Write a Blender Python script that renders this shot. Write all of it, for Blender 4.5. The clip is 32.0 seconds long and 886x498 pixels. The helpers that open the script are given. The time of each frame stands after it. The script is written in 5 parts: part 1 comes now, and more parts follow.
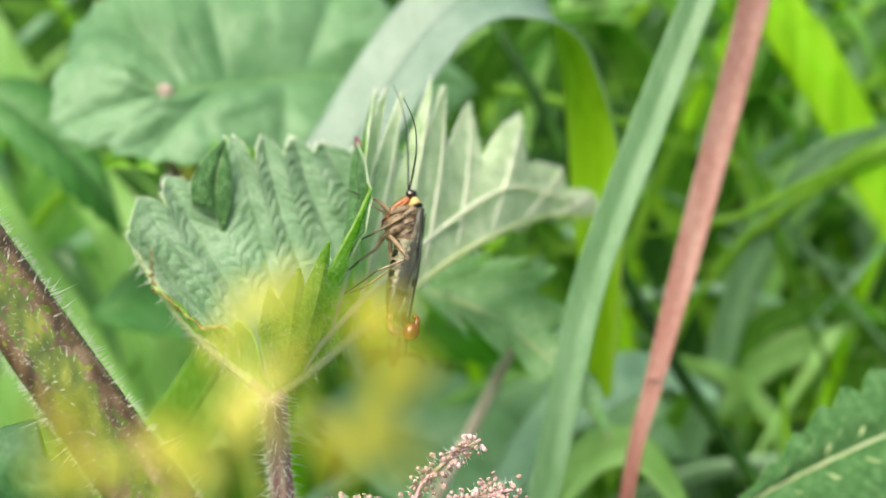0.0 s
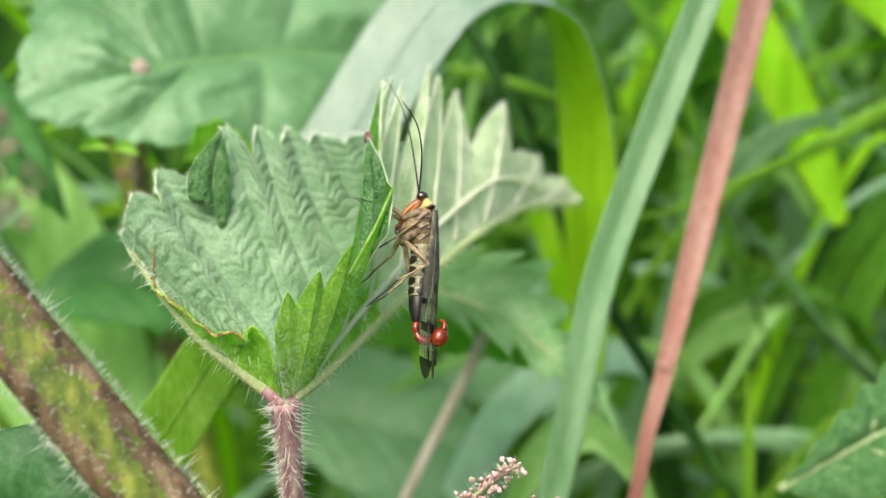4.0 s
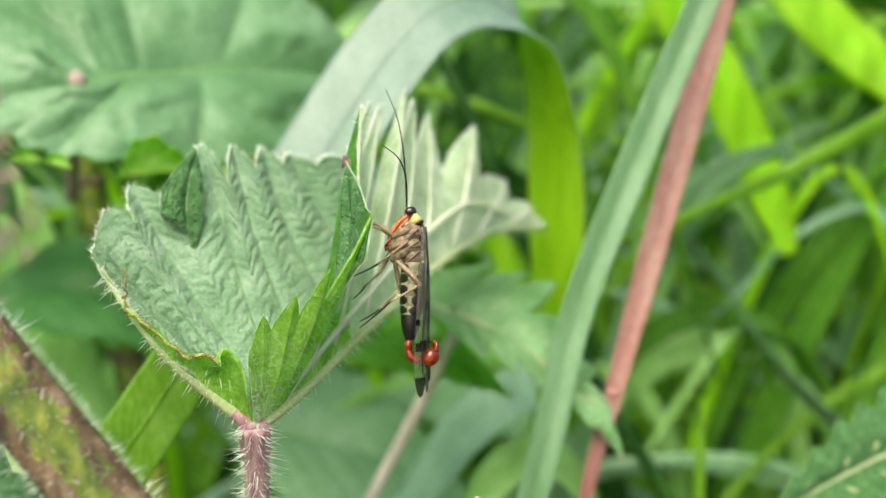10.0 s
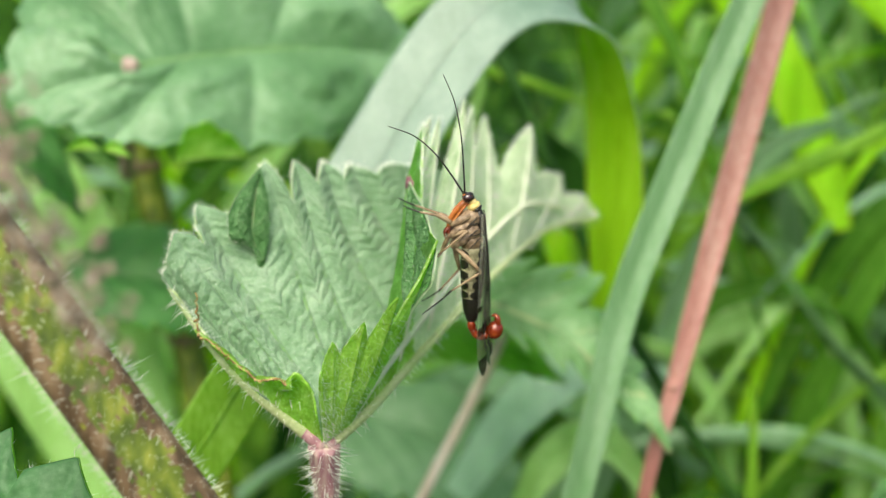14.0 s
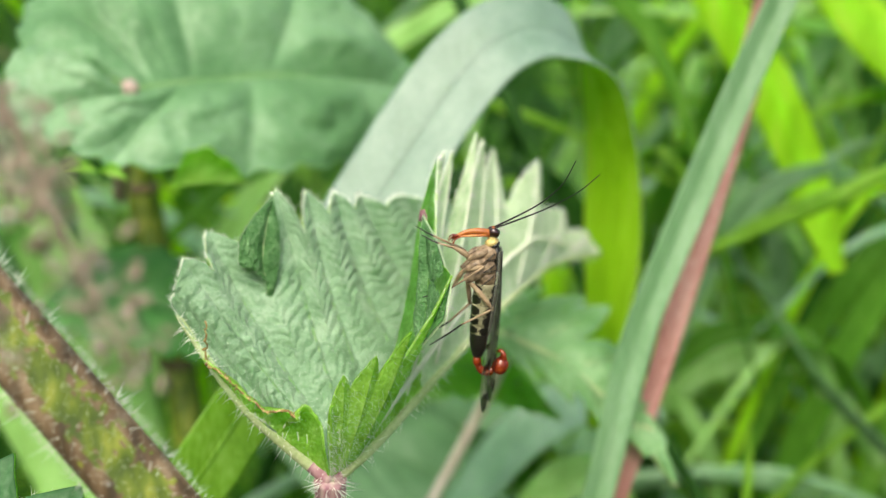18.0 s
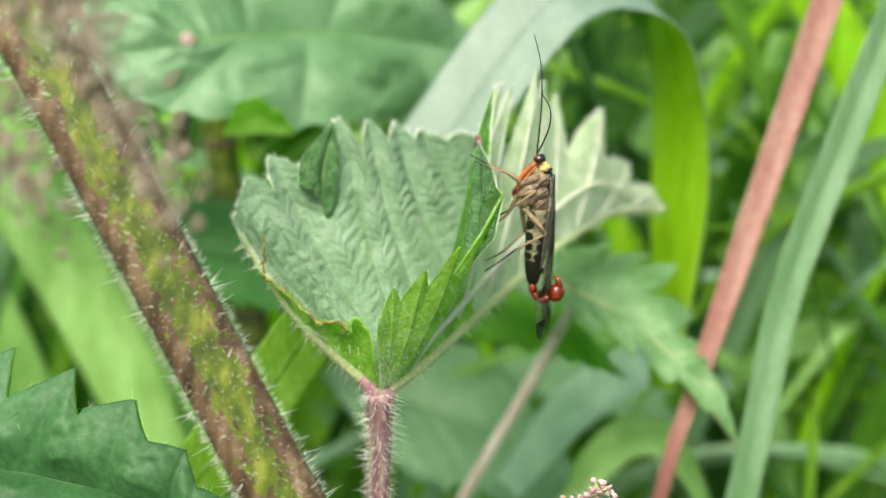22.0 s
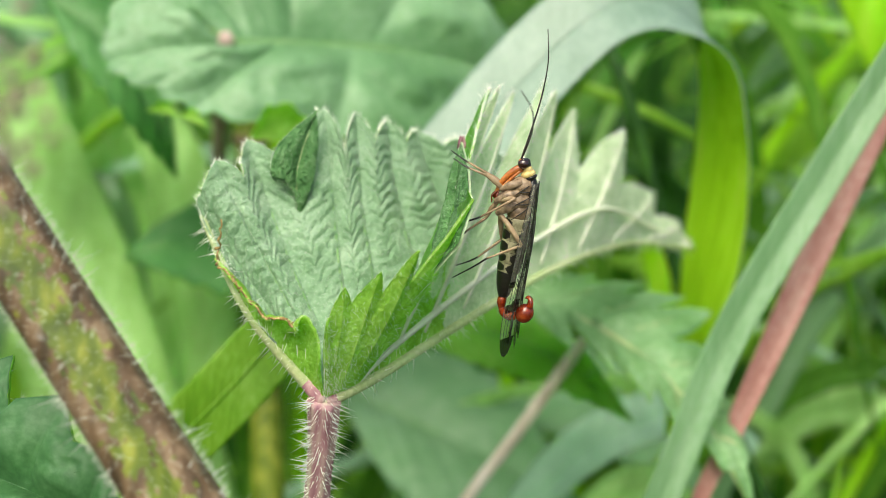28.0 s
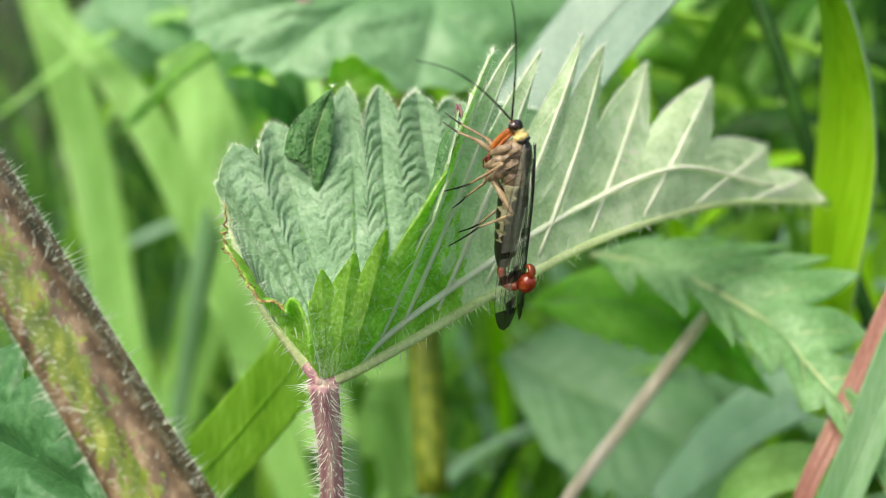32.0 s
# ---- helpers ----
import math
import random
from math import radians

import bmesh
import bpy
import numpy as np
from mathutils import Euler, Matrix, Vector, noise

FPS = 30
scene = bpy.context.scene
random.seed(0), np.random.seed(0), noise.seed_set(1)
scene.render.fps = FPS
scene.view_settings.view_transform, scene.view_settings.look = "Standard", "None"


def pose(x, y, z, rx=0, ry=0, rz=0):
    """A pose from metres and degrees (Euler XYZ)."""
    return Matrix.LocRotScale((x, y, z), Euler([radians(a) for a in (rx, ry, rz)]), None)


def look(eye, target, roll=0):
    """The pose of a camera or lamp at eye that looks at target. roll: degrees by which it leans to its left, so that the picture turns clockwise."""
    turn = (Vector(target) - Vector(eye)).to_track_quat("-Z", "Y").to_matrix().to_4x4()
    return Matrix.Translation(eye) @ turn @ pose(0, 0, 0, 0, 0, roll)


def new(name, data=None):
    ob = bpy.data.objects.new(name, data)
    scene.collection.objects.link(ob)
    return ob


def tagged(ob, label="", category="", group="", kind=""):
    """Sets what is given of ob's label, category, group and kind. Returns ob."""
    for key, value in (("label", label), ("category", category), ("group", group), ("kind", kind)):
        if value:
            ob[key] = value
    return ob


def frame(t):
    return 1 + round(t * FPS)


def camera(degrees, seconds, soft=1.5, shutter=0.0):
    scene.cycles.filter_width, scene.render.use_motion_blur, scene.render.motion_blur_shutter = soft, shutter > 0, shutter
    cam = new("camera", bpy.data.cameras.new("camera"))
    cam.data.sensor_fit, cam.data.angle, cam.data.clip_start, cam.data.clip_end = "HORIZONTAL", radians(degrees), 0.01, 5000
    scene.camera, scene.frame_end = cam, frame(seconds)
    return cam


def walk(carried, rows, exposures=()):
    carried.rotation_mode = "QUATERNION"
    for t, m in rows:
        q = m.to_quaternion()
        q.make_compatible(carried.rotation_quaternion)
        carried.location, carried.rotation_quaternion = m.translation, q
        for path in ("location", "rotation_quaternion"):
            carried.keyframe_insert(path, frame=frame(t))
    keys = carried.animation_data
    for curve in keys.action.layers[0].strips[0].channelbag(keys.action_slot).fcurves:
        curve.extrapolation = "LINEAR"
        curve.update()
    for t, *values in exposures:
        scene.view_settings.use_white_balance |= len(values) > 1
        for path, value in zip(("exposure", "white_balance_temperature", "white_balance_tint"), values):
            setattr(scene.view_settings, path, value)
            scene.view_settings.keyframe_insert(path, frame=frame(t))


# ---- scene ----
# ---------------------------------------------------------------- camera
MM = 0.001
EYE, TILT = 0.55, -12.0
cam = camera(45.0, 32.0, 0.5)
cam.data.dof.use_dof = True
cam.data.dof.focus_distance = 0.0868
cam.data.dof.aperture_fstop = 22.0
# seconds, place in millimetres from the first eye, yaw, pitch and roll in degrees
PATH = [
    (0.0, 0.00, 0.00, 0.00, 0.00, 0.00, -0.00),
    (0.5, 2.07, -0.57, -1.63, 0.65, 0.39, 0.37),
    (1.0, 2.56, 0.08, -0.75, 0.39, 0.14, 0.16),
    (1.5, 3.11, -0.03, 1.33, -0.25, -0.45, -0.61),
    (2.0, -0.58, -0.38, 1.81, -2.53, -0.58, -0.66),
    (2.5, -10.70, 3.47, 3.38, -6.50, -1.12, -0.71),
    (3.0, -8.75, 5.84, 2.01, -5.92, -0.65, -0.77),
    (3.5, -10.42, 4.46, 2.36, -5.65, -1.30, -0.22),
    (5.5, -13.76, 2.67, 5.94, -9.22, -2.22, 0.80),
    (6.0, -17.90, 2.86, 6.87, -10.31, -1.82, 0.43),
    (6.5, -16.59, 5.54, 3.77, -9.98, -1.26, 0.38),
    (7.0, -15.34, 4.61, 5.65, -8.86, -2.13, 0.33),
    (7.5, -19.46, 1.81, 6.80, -9.92, -2.25, 0.97),
    (8.0, -20.77, 2.38, 3.51, -11.35, -1.20, 1.48),
    (8.5, -18.32, 2.18, 4.30, -10.36, -1.46, 1.59),
    (9.0, -19.83, 2.61, 4.12, -11.45, -0.78, 1.97),
    (9.5, -16.32, 3.34, 3.83, -10.44, -0.75, 1.83),
    (10.0, -14.81, 3.98, 4.65, -9.29, -1.30, 1.97),
    (10.5, -15.03, 8.77, 5.67, -9.05, -1.49, 1.95),
    (11.0, -11.02, 10.05, 6.84, -6.47, -1.61, 0.84),
    (11.5, -13.21, 9.13, 7.31, -6.30, -0.51, 0.74),
    (12.0, -13.63, 7.51, 11.71, -6.08, -3.26, 1.50),
    (12.5, -13.31, 8.00, 9.86, -6.27, -3.42, 1.84),
    (13.0, -13.13, 7.98, 9.11, -7.39, -4.19, 1.92),
    (13.5, -10.31, 6.53, 11.91, -6.01, -4.56, 1.80),
    (14.0, -17.30, 3.60, 11.92, -7.29, -4.62, 1.53),
    (14.5, -13.35, 2.54, 14.93, -5.16, -4.95, 2.78),
    (16.5, -18.36, 4.96, 9.04, -6.27, -2.83, 3.33),
    (17.0, -21.43, 3.04, 9.60, -6.84, -2.87, 3.56),
    (17.5, -24.58, 2.16, 11.43, -8.23, -2.76, 3.85),
    (18.0, -20.25, 4.52, 12.37, -8.35, -3.10, 3.27),
    (18.5, -20.27, 5.95, 9.11, -9.41, -2.38, 2.78),
    (19.0, -17.58, 5.09, 9.73, -6.23, -3.25, 3.62),
    (19.5, -22.54, 2.63, 4.24, -6.95, -2.98, 4.20),
    (20.0, -22.67, 1.20, 3.68, -6.88, -2.58, 4.45),
    (20.5, -21.19, 2.90, 1.43, -7.46, -2.40, 4.34),
    (21.0, -21.18, 2.34, 5.63, -6.95, -2.78, 4.81),
    (21.5, -18.35, 2.59, 5.71, -5.55, -3.02, 4.63),
    (22.0, -16.91, 1.88, 5.34, -3.66, -3.18, 4.48),
    (22.5, -19.02, 1.34, 6.97, -3.87, -3.01, 5.76),
    (23.0, -16.94, 3.53, 8.79, -4.90, -2.14, 8.31),
    (23.5, -14.76, 4.03, 13.18, -2.92, -0.92, 9.76),
    (24.0, -10.35, 6.42, 8.91, -2.54, -0.34, 9.92),
    (24.5, -6.48, 9.41, 4.34, -0.80, -1.07, 8.69),
    (26.5, -10.62, 6.58, 10.76, -2.64, -2.34, 9.18),
    (27.0, -6.35, 7.43, 11.69, -0.01, -3.50, 8.77),
    (27.5, -6.53, 9.02, 4.65, -0.13, -1.79, 9.26),
    (28.0, -6.64, 8.66, 4.02, 0.90, -2.03, 10.01),
    (28.5, -5.48, 9.68, 5.05, 0.30, -1.82, 10.18),
    (29.0, -5.40, 11.14, 5.94, -1.82, -1.30, 9.96),
    (29.5, 16.81, 23.79, 19.44, 6.48, -7.16, 5.42),
    (30.0, 5.23, 6.99, 11.26, 7.50, -5.71, 8.25),
    (30.5, 10.46, 11.44, 12.76, 11.62, -6.26, 7.91),
    (31.0, 10.97, 15.85, 12.14, 11.23, -5.79, 7.73),
    (31.5, 10.76, 15.54, 10.42, 11.27, -5.86, 7.46),
    (32.0, 17.08, 16.68, 8.52, 16.58, -6.41, 6.49),
]


def eye_pose(x, y, z, yaw, pitch, roll):
    return pose(0, 0, EYE, TILT) @ pose(x * MM, y * MM, z * MM, 90 + pitch, 0, yaw) @ pose(0, 0, 0, 0, 0, roll)


walk(cam, [(t, eye_pose(*row)) for t, *row in PATH], [(0, 1.02, 6620, 2), (32, 1.02, 6620, 2)])

# ---------------------------------------------------------------- sky and sun
world = bpy.data.worlds.new("sky")
scene.world = world
world.use_nodes = True
wn, wl = world.node_tree.nodes, world.node_tree.links
sky = wn.new("ShaderNodeTexSky")
sky.sky_type, sky.sun_disc = "NISHITA", False
sky.sun_elevation, sky.sun_rotation = radians(54), radians(205)
sky.air_density, sky.dust_density, sky.ozone_density = 1.0, 6.0, 0.6
wl.new(sky.outputs[0], wn["Background"].inputs[0])
wn["Background"].inputs[1].default_value = 0.085
sun = new("sun", bpy.data.lights.new("sun", "SUN"))
sun.data.energy, sun.data.angle, sun.data.color = 1.35, radians(45), (1.0, 0.95, 0.87)
sun.matrix_world = look((-0.36, -0.77, 1.17), (0, 0, 0.0))

# ---------------------------------------------------------------- materials


def nodes_of(name):
    m = bpy.data.materials.new(name)
    m.use_nodes = True
    return m, m.node_tree.nodes, m.node_tree.links


def noise_tex(n, l, scale, detail=4, kind="Object", stretch=None):
    """A noise in the thing's own space; scale counts features to the metre."""
    co = n.new("ShaderNodeTexCoord")
    mp = n.new("ShaderNodeMapping")
    if stretch:
        mp.inputs["Scale"].default_value = stretch
    l.new(co.outputs[kind], mp.inputs[0])
    tx = n.new("ShaderNodeTexNoise")
    tx.inputs["Scale"].default_value, tx.inputs["Detail"].default_value = scale, detail
    l.new(mp.outputs[0], tx.inputs["Vector"])
    return tx


def ramp(n, l, source, stops):
    r = n.new("ShaderNodeValToRGB")
    e = r.color_ramp.elements
    while len(e) < len(stops):
        e.new(0.5)
    for k, (at, col) in enumerate(stops):
        e[k].position, e[k].color = at, (*col, 1)
    l.new(source, r.inputs[0])
    return r


def bump(n, l, bsdf, sources, distance):
    prev = None
    for src, strength in sources:
        b = n.new("ShaderNodeBump")
        b.inputs["Strength"].default_value, b.inputs["Distance"].default_value = strength, distance
        l.new(src, b.inputs["Height"])
        if prev:
            l.new(prev.outputs[0], b.inputs["Normal"])
        prev = b
    l.new(prev.outputs[0], bsdf.inputs["Normal"])
    return prev


def leafy(name, dark, mid, light, rough=0.5, glow=0.35, fine=2600, broad=160, hue=0.0, thin=(0.5, 0.7, 0.1), stretch=None, sheen=0.0, relief=0.5, spec=0.4, deep=0.0002):
    """Living leaf tissue: mottled colour, fine cell relief, light shining through from behind."""
    m, n, l = nodes_of(name)
    p = n["Principled BSDF"]
    a, b = noise_tex(n, l, broad, 5, stretch=stretch), noise_tex(n, l, fine, 3, stretch=stretch)
    mix = n.new("ShaderNodeMix")
    mix.inputs[0].default_value = 0.4
    l.new(a.outputs[0], mix.inputs[2])
    l.new(b.outputs[0], mix.inputs[3])
    r = ramp(n, l, mix.outputs[0], [(0.35, dark), (0.5, mid), (0.65, light)])
    l.new(r.outputs[0], p.inputs["Base Color"])
    p.inputs["Roughness"].default_value = rough
    p.inputs["Specular IOR Level"].default_value = spec
    p.inputs["Sheen Weight"].default_value = sheen
    nb = bump(n, l, p, [(b.outputs[0], relief), (a.outputs[0], relief * 0.5)], deep)
    tr = n.new("ShaderNodeBsdfTranslucent")
    hs = n.new("ShaderNodeMix")
    hs.data_type, hs.blend_type = "RGBA", "MULTIPLY"
    hs.inputs[0].default_value = 0.35
    l.new(r.outputs[0], hs.inputs[6])
    hs.inputs[7].default_value = (*thin, 1)
    sc = n.new("ShaderNodeMix")
    sc.data_type, sc.blend_type = "RGBA", "ADD"
    sc.inputs[0].default_value = 1.0
    l.new(hs.outputs[2], sc.inputs[6])
    l.new(hs.outputs[2], sc.inputs[7])
    l.new(sc.outputs[2], tr.inputs[0])
    l.new(nb.outputs[0], tr.inputs["Normal"])
    ms = n.new("ShaderNodeMixShader")
    ms.inputs[0].default_value = glow
    l.new(p.outputs[0], ms.inputs[1])
    l.new(tr.outputs[0], ms.inputs[2])
    l.new(ms.outputs[0], n["Material Output"].inputs[0])
    return m


def plain(name, cols, scale=900, rough=0.5, relief=0.3, stretch=None, metal=0.0, spec=0.5, coat=0.0, dist=0.0002, detail=4):
    """A mottled solid surface out of two or three colours."""
    m, n, l = nodes_of(name)
    p = n["Principled BSDF"]
    a = noise_tex(n, l, scale, detail, stretch=stretch)
    stops = [(0.32 + 0.36 * k / max(1, len(cols) - 1), c) for k, c in enumerate(cols)]
    r = ramp(n, l, a.outputs[0], stops)
    l.new(r.outputs[0], p.inputs["Base Color"])
    p.inputs["Roughness"].default_value, p.inputs["Metallic"].default_value = rough, metal
    p.inputs["Specular IOR Level"].default_value, p.inputs["Coat Weight"].default_value = spec, coat
    bump(n, l, p, [(a.outputs[0], relief)], dist)
    return m


NETTLE_TOP = leafy("nettle_leaf_top", (0.165, 0.3, 0.155), (0.245, 0.4, 0.235), (0.37, 0.515, 0.355), rough=0.42, glow=0.2, sheen=0.2, broad=420, fine=3000, relief=0.9, deep=0.00028)
THIN_TOP = leafy("thin_leaf_top", (0.12, 0.28, 0.05), (0.21, 0.4, 0.11), (0.34, 0.54, 0.22), rough=0.5, glow=0.7, broad=420, relief=1.0)
# darker leaf green; on the forward tooth it stands in for shade
TOOTH = leafy("shaded_dark_leaf_top", (0.065, 0.19, 0.05), (0.11, 0.27, 0.085), (0.2, 0.38, 0.16), rough=0.42, glow=0.2, broad=900, fine=3000, relief=1.2, deep=0.0005)
RIB = leafy("pale_green_rib", (0.42, 0.52, 0.24), (0.56, 0.63, 0.36), (0.68, 0.72, 0.5), rough=0.6, glow=0.35)
NETTLE_UNDER = leafy("nettle_leaf_underside", (0.22, 0.43, 0.04), (0.36, 0.57, 0.1), (0.55, 0.71, 0.26), rough=0.55, glow=0.55, relief=0.8, fine=3000, broad=420)
NETTLE_DOWN = leafy("downy_leaf_underside", (0.42, 0.57, 0.3), (0.6, 0.71, 0.48), (0.79, 0.85, 0.69), rough=0.75, glow=0.36, relief=0.5, fine=3000, sheen=0.4, broad=420)
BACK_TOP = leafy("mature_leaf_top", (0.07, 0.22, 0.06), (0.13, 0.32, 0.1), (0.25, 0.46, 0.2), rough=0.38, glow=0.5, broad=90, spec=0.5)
SATIN = leafy("satin_leaf_top", (0.12, 0.26, 0.105), (0.185, 0.36, 0.17), (0.285, 0.47, 0.265), rough=0.42, glow=0.25, broad=70, fine=900, relief=0.3, spec=0.5)
BACK_UNDER = leafy("mature_leaf_underside", (0.18, 0.4, 0.04), (0.28, 0.52, 0.08), (0.4, 0.6, 0.16), rough=0.6, glow=0.6)
VEIN = leafy("pale_vein", (0.74, 0.76, 0.6), (0.84, 0.85, 0.73), (0.92, 0.92, 0.84), rough=0.6, glow=0.2)
VEIN_TOP = leafy("green_vein", (0.16, 0.34, 0.1), (0.22, 0.42, 0.15), (0.3, 0.48, 0.2), rough=0.6, glow=0.2)
GLAUCOUS = leafy("glaucous_grass", (0.33, 0.5, 0.38), (0.45, 0.62, 0.5), (0.58, 0.72, 0.63), rough=0.34, glow=0.45, fine=2200, broad=300, stretch=(1, 1, 0.04), spec=0.7)
DULL = leafy("dull_green_grass", (0.15, 0.31, 0.125), (0.205, 0.385, 0.18), (0.29, 0.46, 0.26), rough=0.36, glow=0.2, fine=2200, broad=300, stretch=(1, 1, 0.04), spec=0.6)
BRIGHT = leafy("bright_grass", (0.15, 0.34, 0.02), (0.25, 0.46, 0.04), (0.38, 0.58, 0.11), rough=0.4, glow=0.45, fine=2200, broad=300, stretch=(1, 1, 0.05))
PALE_GRASS = leafy("pale_green_grass", (0.26, 0.46, 0.12), (0.39, 0.6, 0.215), (0.54, 0.72, 0.36), rough=0.45, glow=0.45, fine=2200, broad=200, stretch=(1, 1, 0.05))
GRASS = leafy("meadow_grass", (0.05, 0.17, 0.012), (0.11, 0.29, 0.025), (0.24, 0.46, 0.07), rough=0.45, glow=0.4, fine=1500, broad=40, stretch=(1, 1, 0.15), spec=0.2)
DARK_GRASS = leafy("deep_green_grass", (0.012, 0.05, 0.008), (0.03, 0.1, 0.016), (0.08, 0.22, 0.03), rough=0.45, glow=0.3, stretch=(1, 1, 0.06), spec=0.2)
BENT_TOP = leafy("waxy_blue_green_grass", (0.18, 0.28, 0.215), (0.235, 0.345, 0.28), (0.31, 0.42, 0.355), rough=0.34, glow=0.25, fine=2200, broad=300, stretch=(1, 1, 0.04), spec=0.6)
# lime colour and strong glow stand in for sunlight coming through the blade
LIT_GRASS = leafy("sunlit_hanging_grass", (0.3, 0.52, 0.015), (0.42, 0.65, 0.03), (0.55, 0.75, 0.1), rough=0.4, glow=0.64, thin=(0.85, 0.7, 0.15), fine=2200, broad=300, stretch=(1, 1, 0.05))
RED_STALK = leafy("reddish_stalk", (0.31, 0.125, 0.1), (0.45, 0.215, 0.18), (0.56, 0.35, 0.295), rough=0.5, glow=0.15, broad=220, stretch=(1, 1, 0.08))
STRAW = plain("dry_straw", [(0.5, 0.42, 0.31), (0.68, 0.6, 0.48), (0.8, 0.73, 0.62)], 500, 0.6, 0.4, stretch=(1, 1, 0.1))
STEM = plain("ribbed_nettle_stem", [(0.06, 0.1, 0.006), (0.13, 0.185, 0.01), (0.3, 0.33, 0.045)], 900, 0.42, 0.6, stretch=(1, 1, 0.35))
STEM_RED = plain("red_brown_rib", [(0.055, 0.036, 0.016), (0.15, 0.094, 0.048), (0.3, 0.21, 0.125)], 900, 0.55, 0.5, stretch=(1, 1, 0.15))
PETIOLE = plain("purple_leaf_stalk", [(0.22, 0.075, 0.11), (0.4, 0.22, 0.24), (0.55, 0.48, 0.38)], 900, 0.55, 0.5, stretch=(1, 1, 0.12))
HAIR = leafy("glassy_hair", (0.82, 0.84, 0.77), (0.9, 0.91, 0.85), (0.94, 0.94, 0.9), rough=0.3, glow=0.35, thin=(0.9, 0.95, 0.85))
BROWN_EDGE = plain("withered_edge", [(0.1, 0.05, 0.02), (0.36, 0.25, 0.08), (0.6, 0.48, 0.22)], 1500, 0.7, 0.5)
CATKIN = plain("pink_catkin_bud", [(0.3, 0.36, 0.14), (0.62, 0.36, 0.38), (0.78, 0.58, 0.6)], 1600, 0.7, 0.6)
CATKIN_DRY = plain("brown_catkin_bud", [(0.18, 0.14, 0.1), (0.34, 0.27, 0.2), (0.5, 0.42, 0.33)], 900, 0.75, 0.6)
PETAL = leafy("yellow_petal", (0.55, 0.52, 0.06), (0.7, 0.66, 0.1), (0.8, 0.76, 0.35), rough=0.5, glow=0.4)
SOIL = plain("dark_soil", [(0.015, 0.012, 0.008), (0.035, 0.03, 0.018), (0.06, 0.05, 0.03)], 60, 0.9, 0.8, dist=0.01)

# ---------------------------------------------------------------- shaping helpers


def obj(name, bm, mats, parent=None, label="", smooth=True):
    me = bpy.data.meshes.new(name)
    bm.normal_update()
    bm.to_mesh(me)
    bm.free()
    for m in mats if isinstance(mats, (list, tuple)) else [mats]:
        me.materials.append(m)
    if smooth:
        me.polygons.foreach_set("use_smooth", [True] * len(me.polygons))
    ob = new(name, me)
    ob.parent = parent
    if label:
        ob["label"] = label
    return ob


def part(name, bm, material, parent, label=""):
    return obj(name, bm, material, parent, label)


def thing(name, place=(0, 0, 0)):
    e = new(name)
    e.empty_display_size = 0.005
    e.location = place
    return e


def spline(points, s):
    """The point at s in 0..1 on a Catmull-Rom curve through a few points."""
    n = len(points) - 1
    f = min(max(s, 0.0), 1.0) * n
    k = min(int(f), n - 1)
    t = f - k
    p1, p2 = Vector(points[k]), Vector(points[k + 1])
    p0 = Vector(points[k - 1]) if k else 2 * p1 - p2
    p3 = Vector(points[k + 2]) if k + 2 <= n else 2 * p2 - p1
    return 0.5 * (2 * p1 + (p2 - p0) * t + (2 * p0 - 5 * p1 + 4 * p2 - p3) * t * t + (3 * p1 - p0 - 3 * p2 + p3) * t ** 3)


def lerp_list(values, s):
    n = len(values) - 1
    f = min(max(s, 0.0), 1.0) * n
    k = min(int(f), n - 1)
    return values[k] + (values[k + 1] - values[k]) * (f - k)


def frames_along(points, count, start=0.0, end=1.0):
    """Places along a curve with a steady side vector and normal."""
    out, side = [], None
    for k in range(count + 1):
        s = start + (end - start) * k / count
        p = spline(points, s)
        d = (spline(points, min(s + 0.01, 1)) - spline(points, max(s - 0.01, 0))).normalized()
        if side is None:
            side = d.cross(Vector((0, 1, 0)))
            if side.length < 0.2:
                side = d.cross(Vector((0, 0, 1)))
        side = (side - d * side.dot(d)).normalized()
        out.append((p, d, side, side.cross(d)))
    return out


def tube(bm, points, radii, count=24, sides=12, ribs=0, rib=0.0, mat=0, rib_mat=None, groove=0.0):
    """A tapering round or ribbed rod along a curve."""
    rings = []
    for k, (p, d, a, b) in enumerate(frames_along(points, count)):
        r = lerp_list(radii, k / count)
        ring = []
        for j in range(sides):
            w = 2 * math.pi * j / sides
            q = r * (1 + (rib * math.cos(ribs * (w - groove)) if ribs else 0))
            ring.append(bm.verts.new(p + (a * math.cos(w) + b * math.sin(w)) * q))
        rings.append(ring)
    for one, two in zip(rings, rings[1:]):
        for j in range(sides):
            f = bm.faces.new((one[j], one[(j + 1) % sides], two[(j + 1) % sides], two[j]))
            f.material_index = mat
            if rib_mat is not None and abs((2 * math.pi * (j + 0.5) / sides + 1.2) % (2 * math.pi) - 2 * math.pi * ((2 * math.pi * (j + 0.5) / sides + 1.2) % (2 * math.pi) > math.pi)) > 0.44 + 0.15 * noise.noise(Vector((j * 0.15, one[0].co.z * 260, 0.5))) + 0.5 * noise.noise(Vector((j * 0.6, one[0].co.z * 1600, 3.5))):
                f.material_index = rib_mat
    for ring, flip in ((rings[0], True), (rings[-1], False)):
        f = bm.faces.new(ring[::-1] if flip else ring)
        f.material_index = mat
    return bm


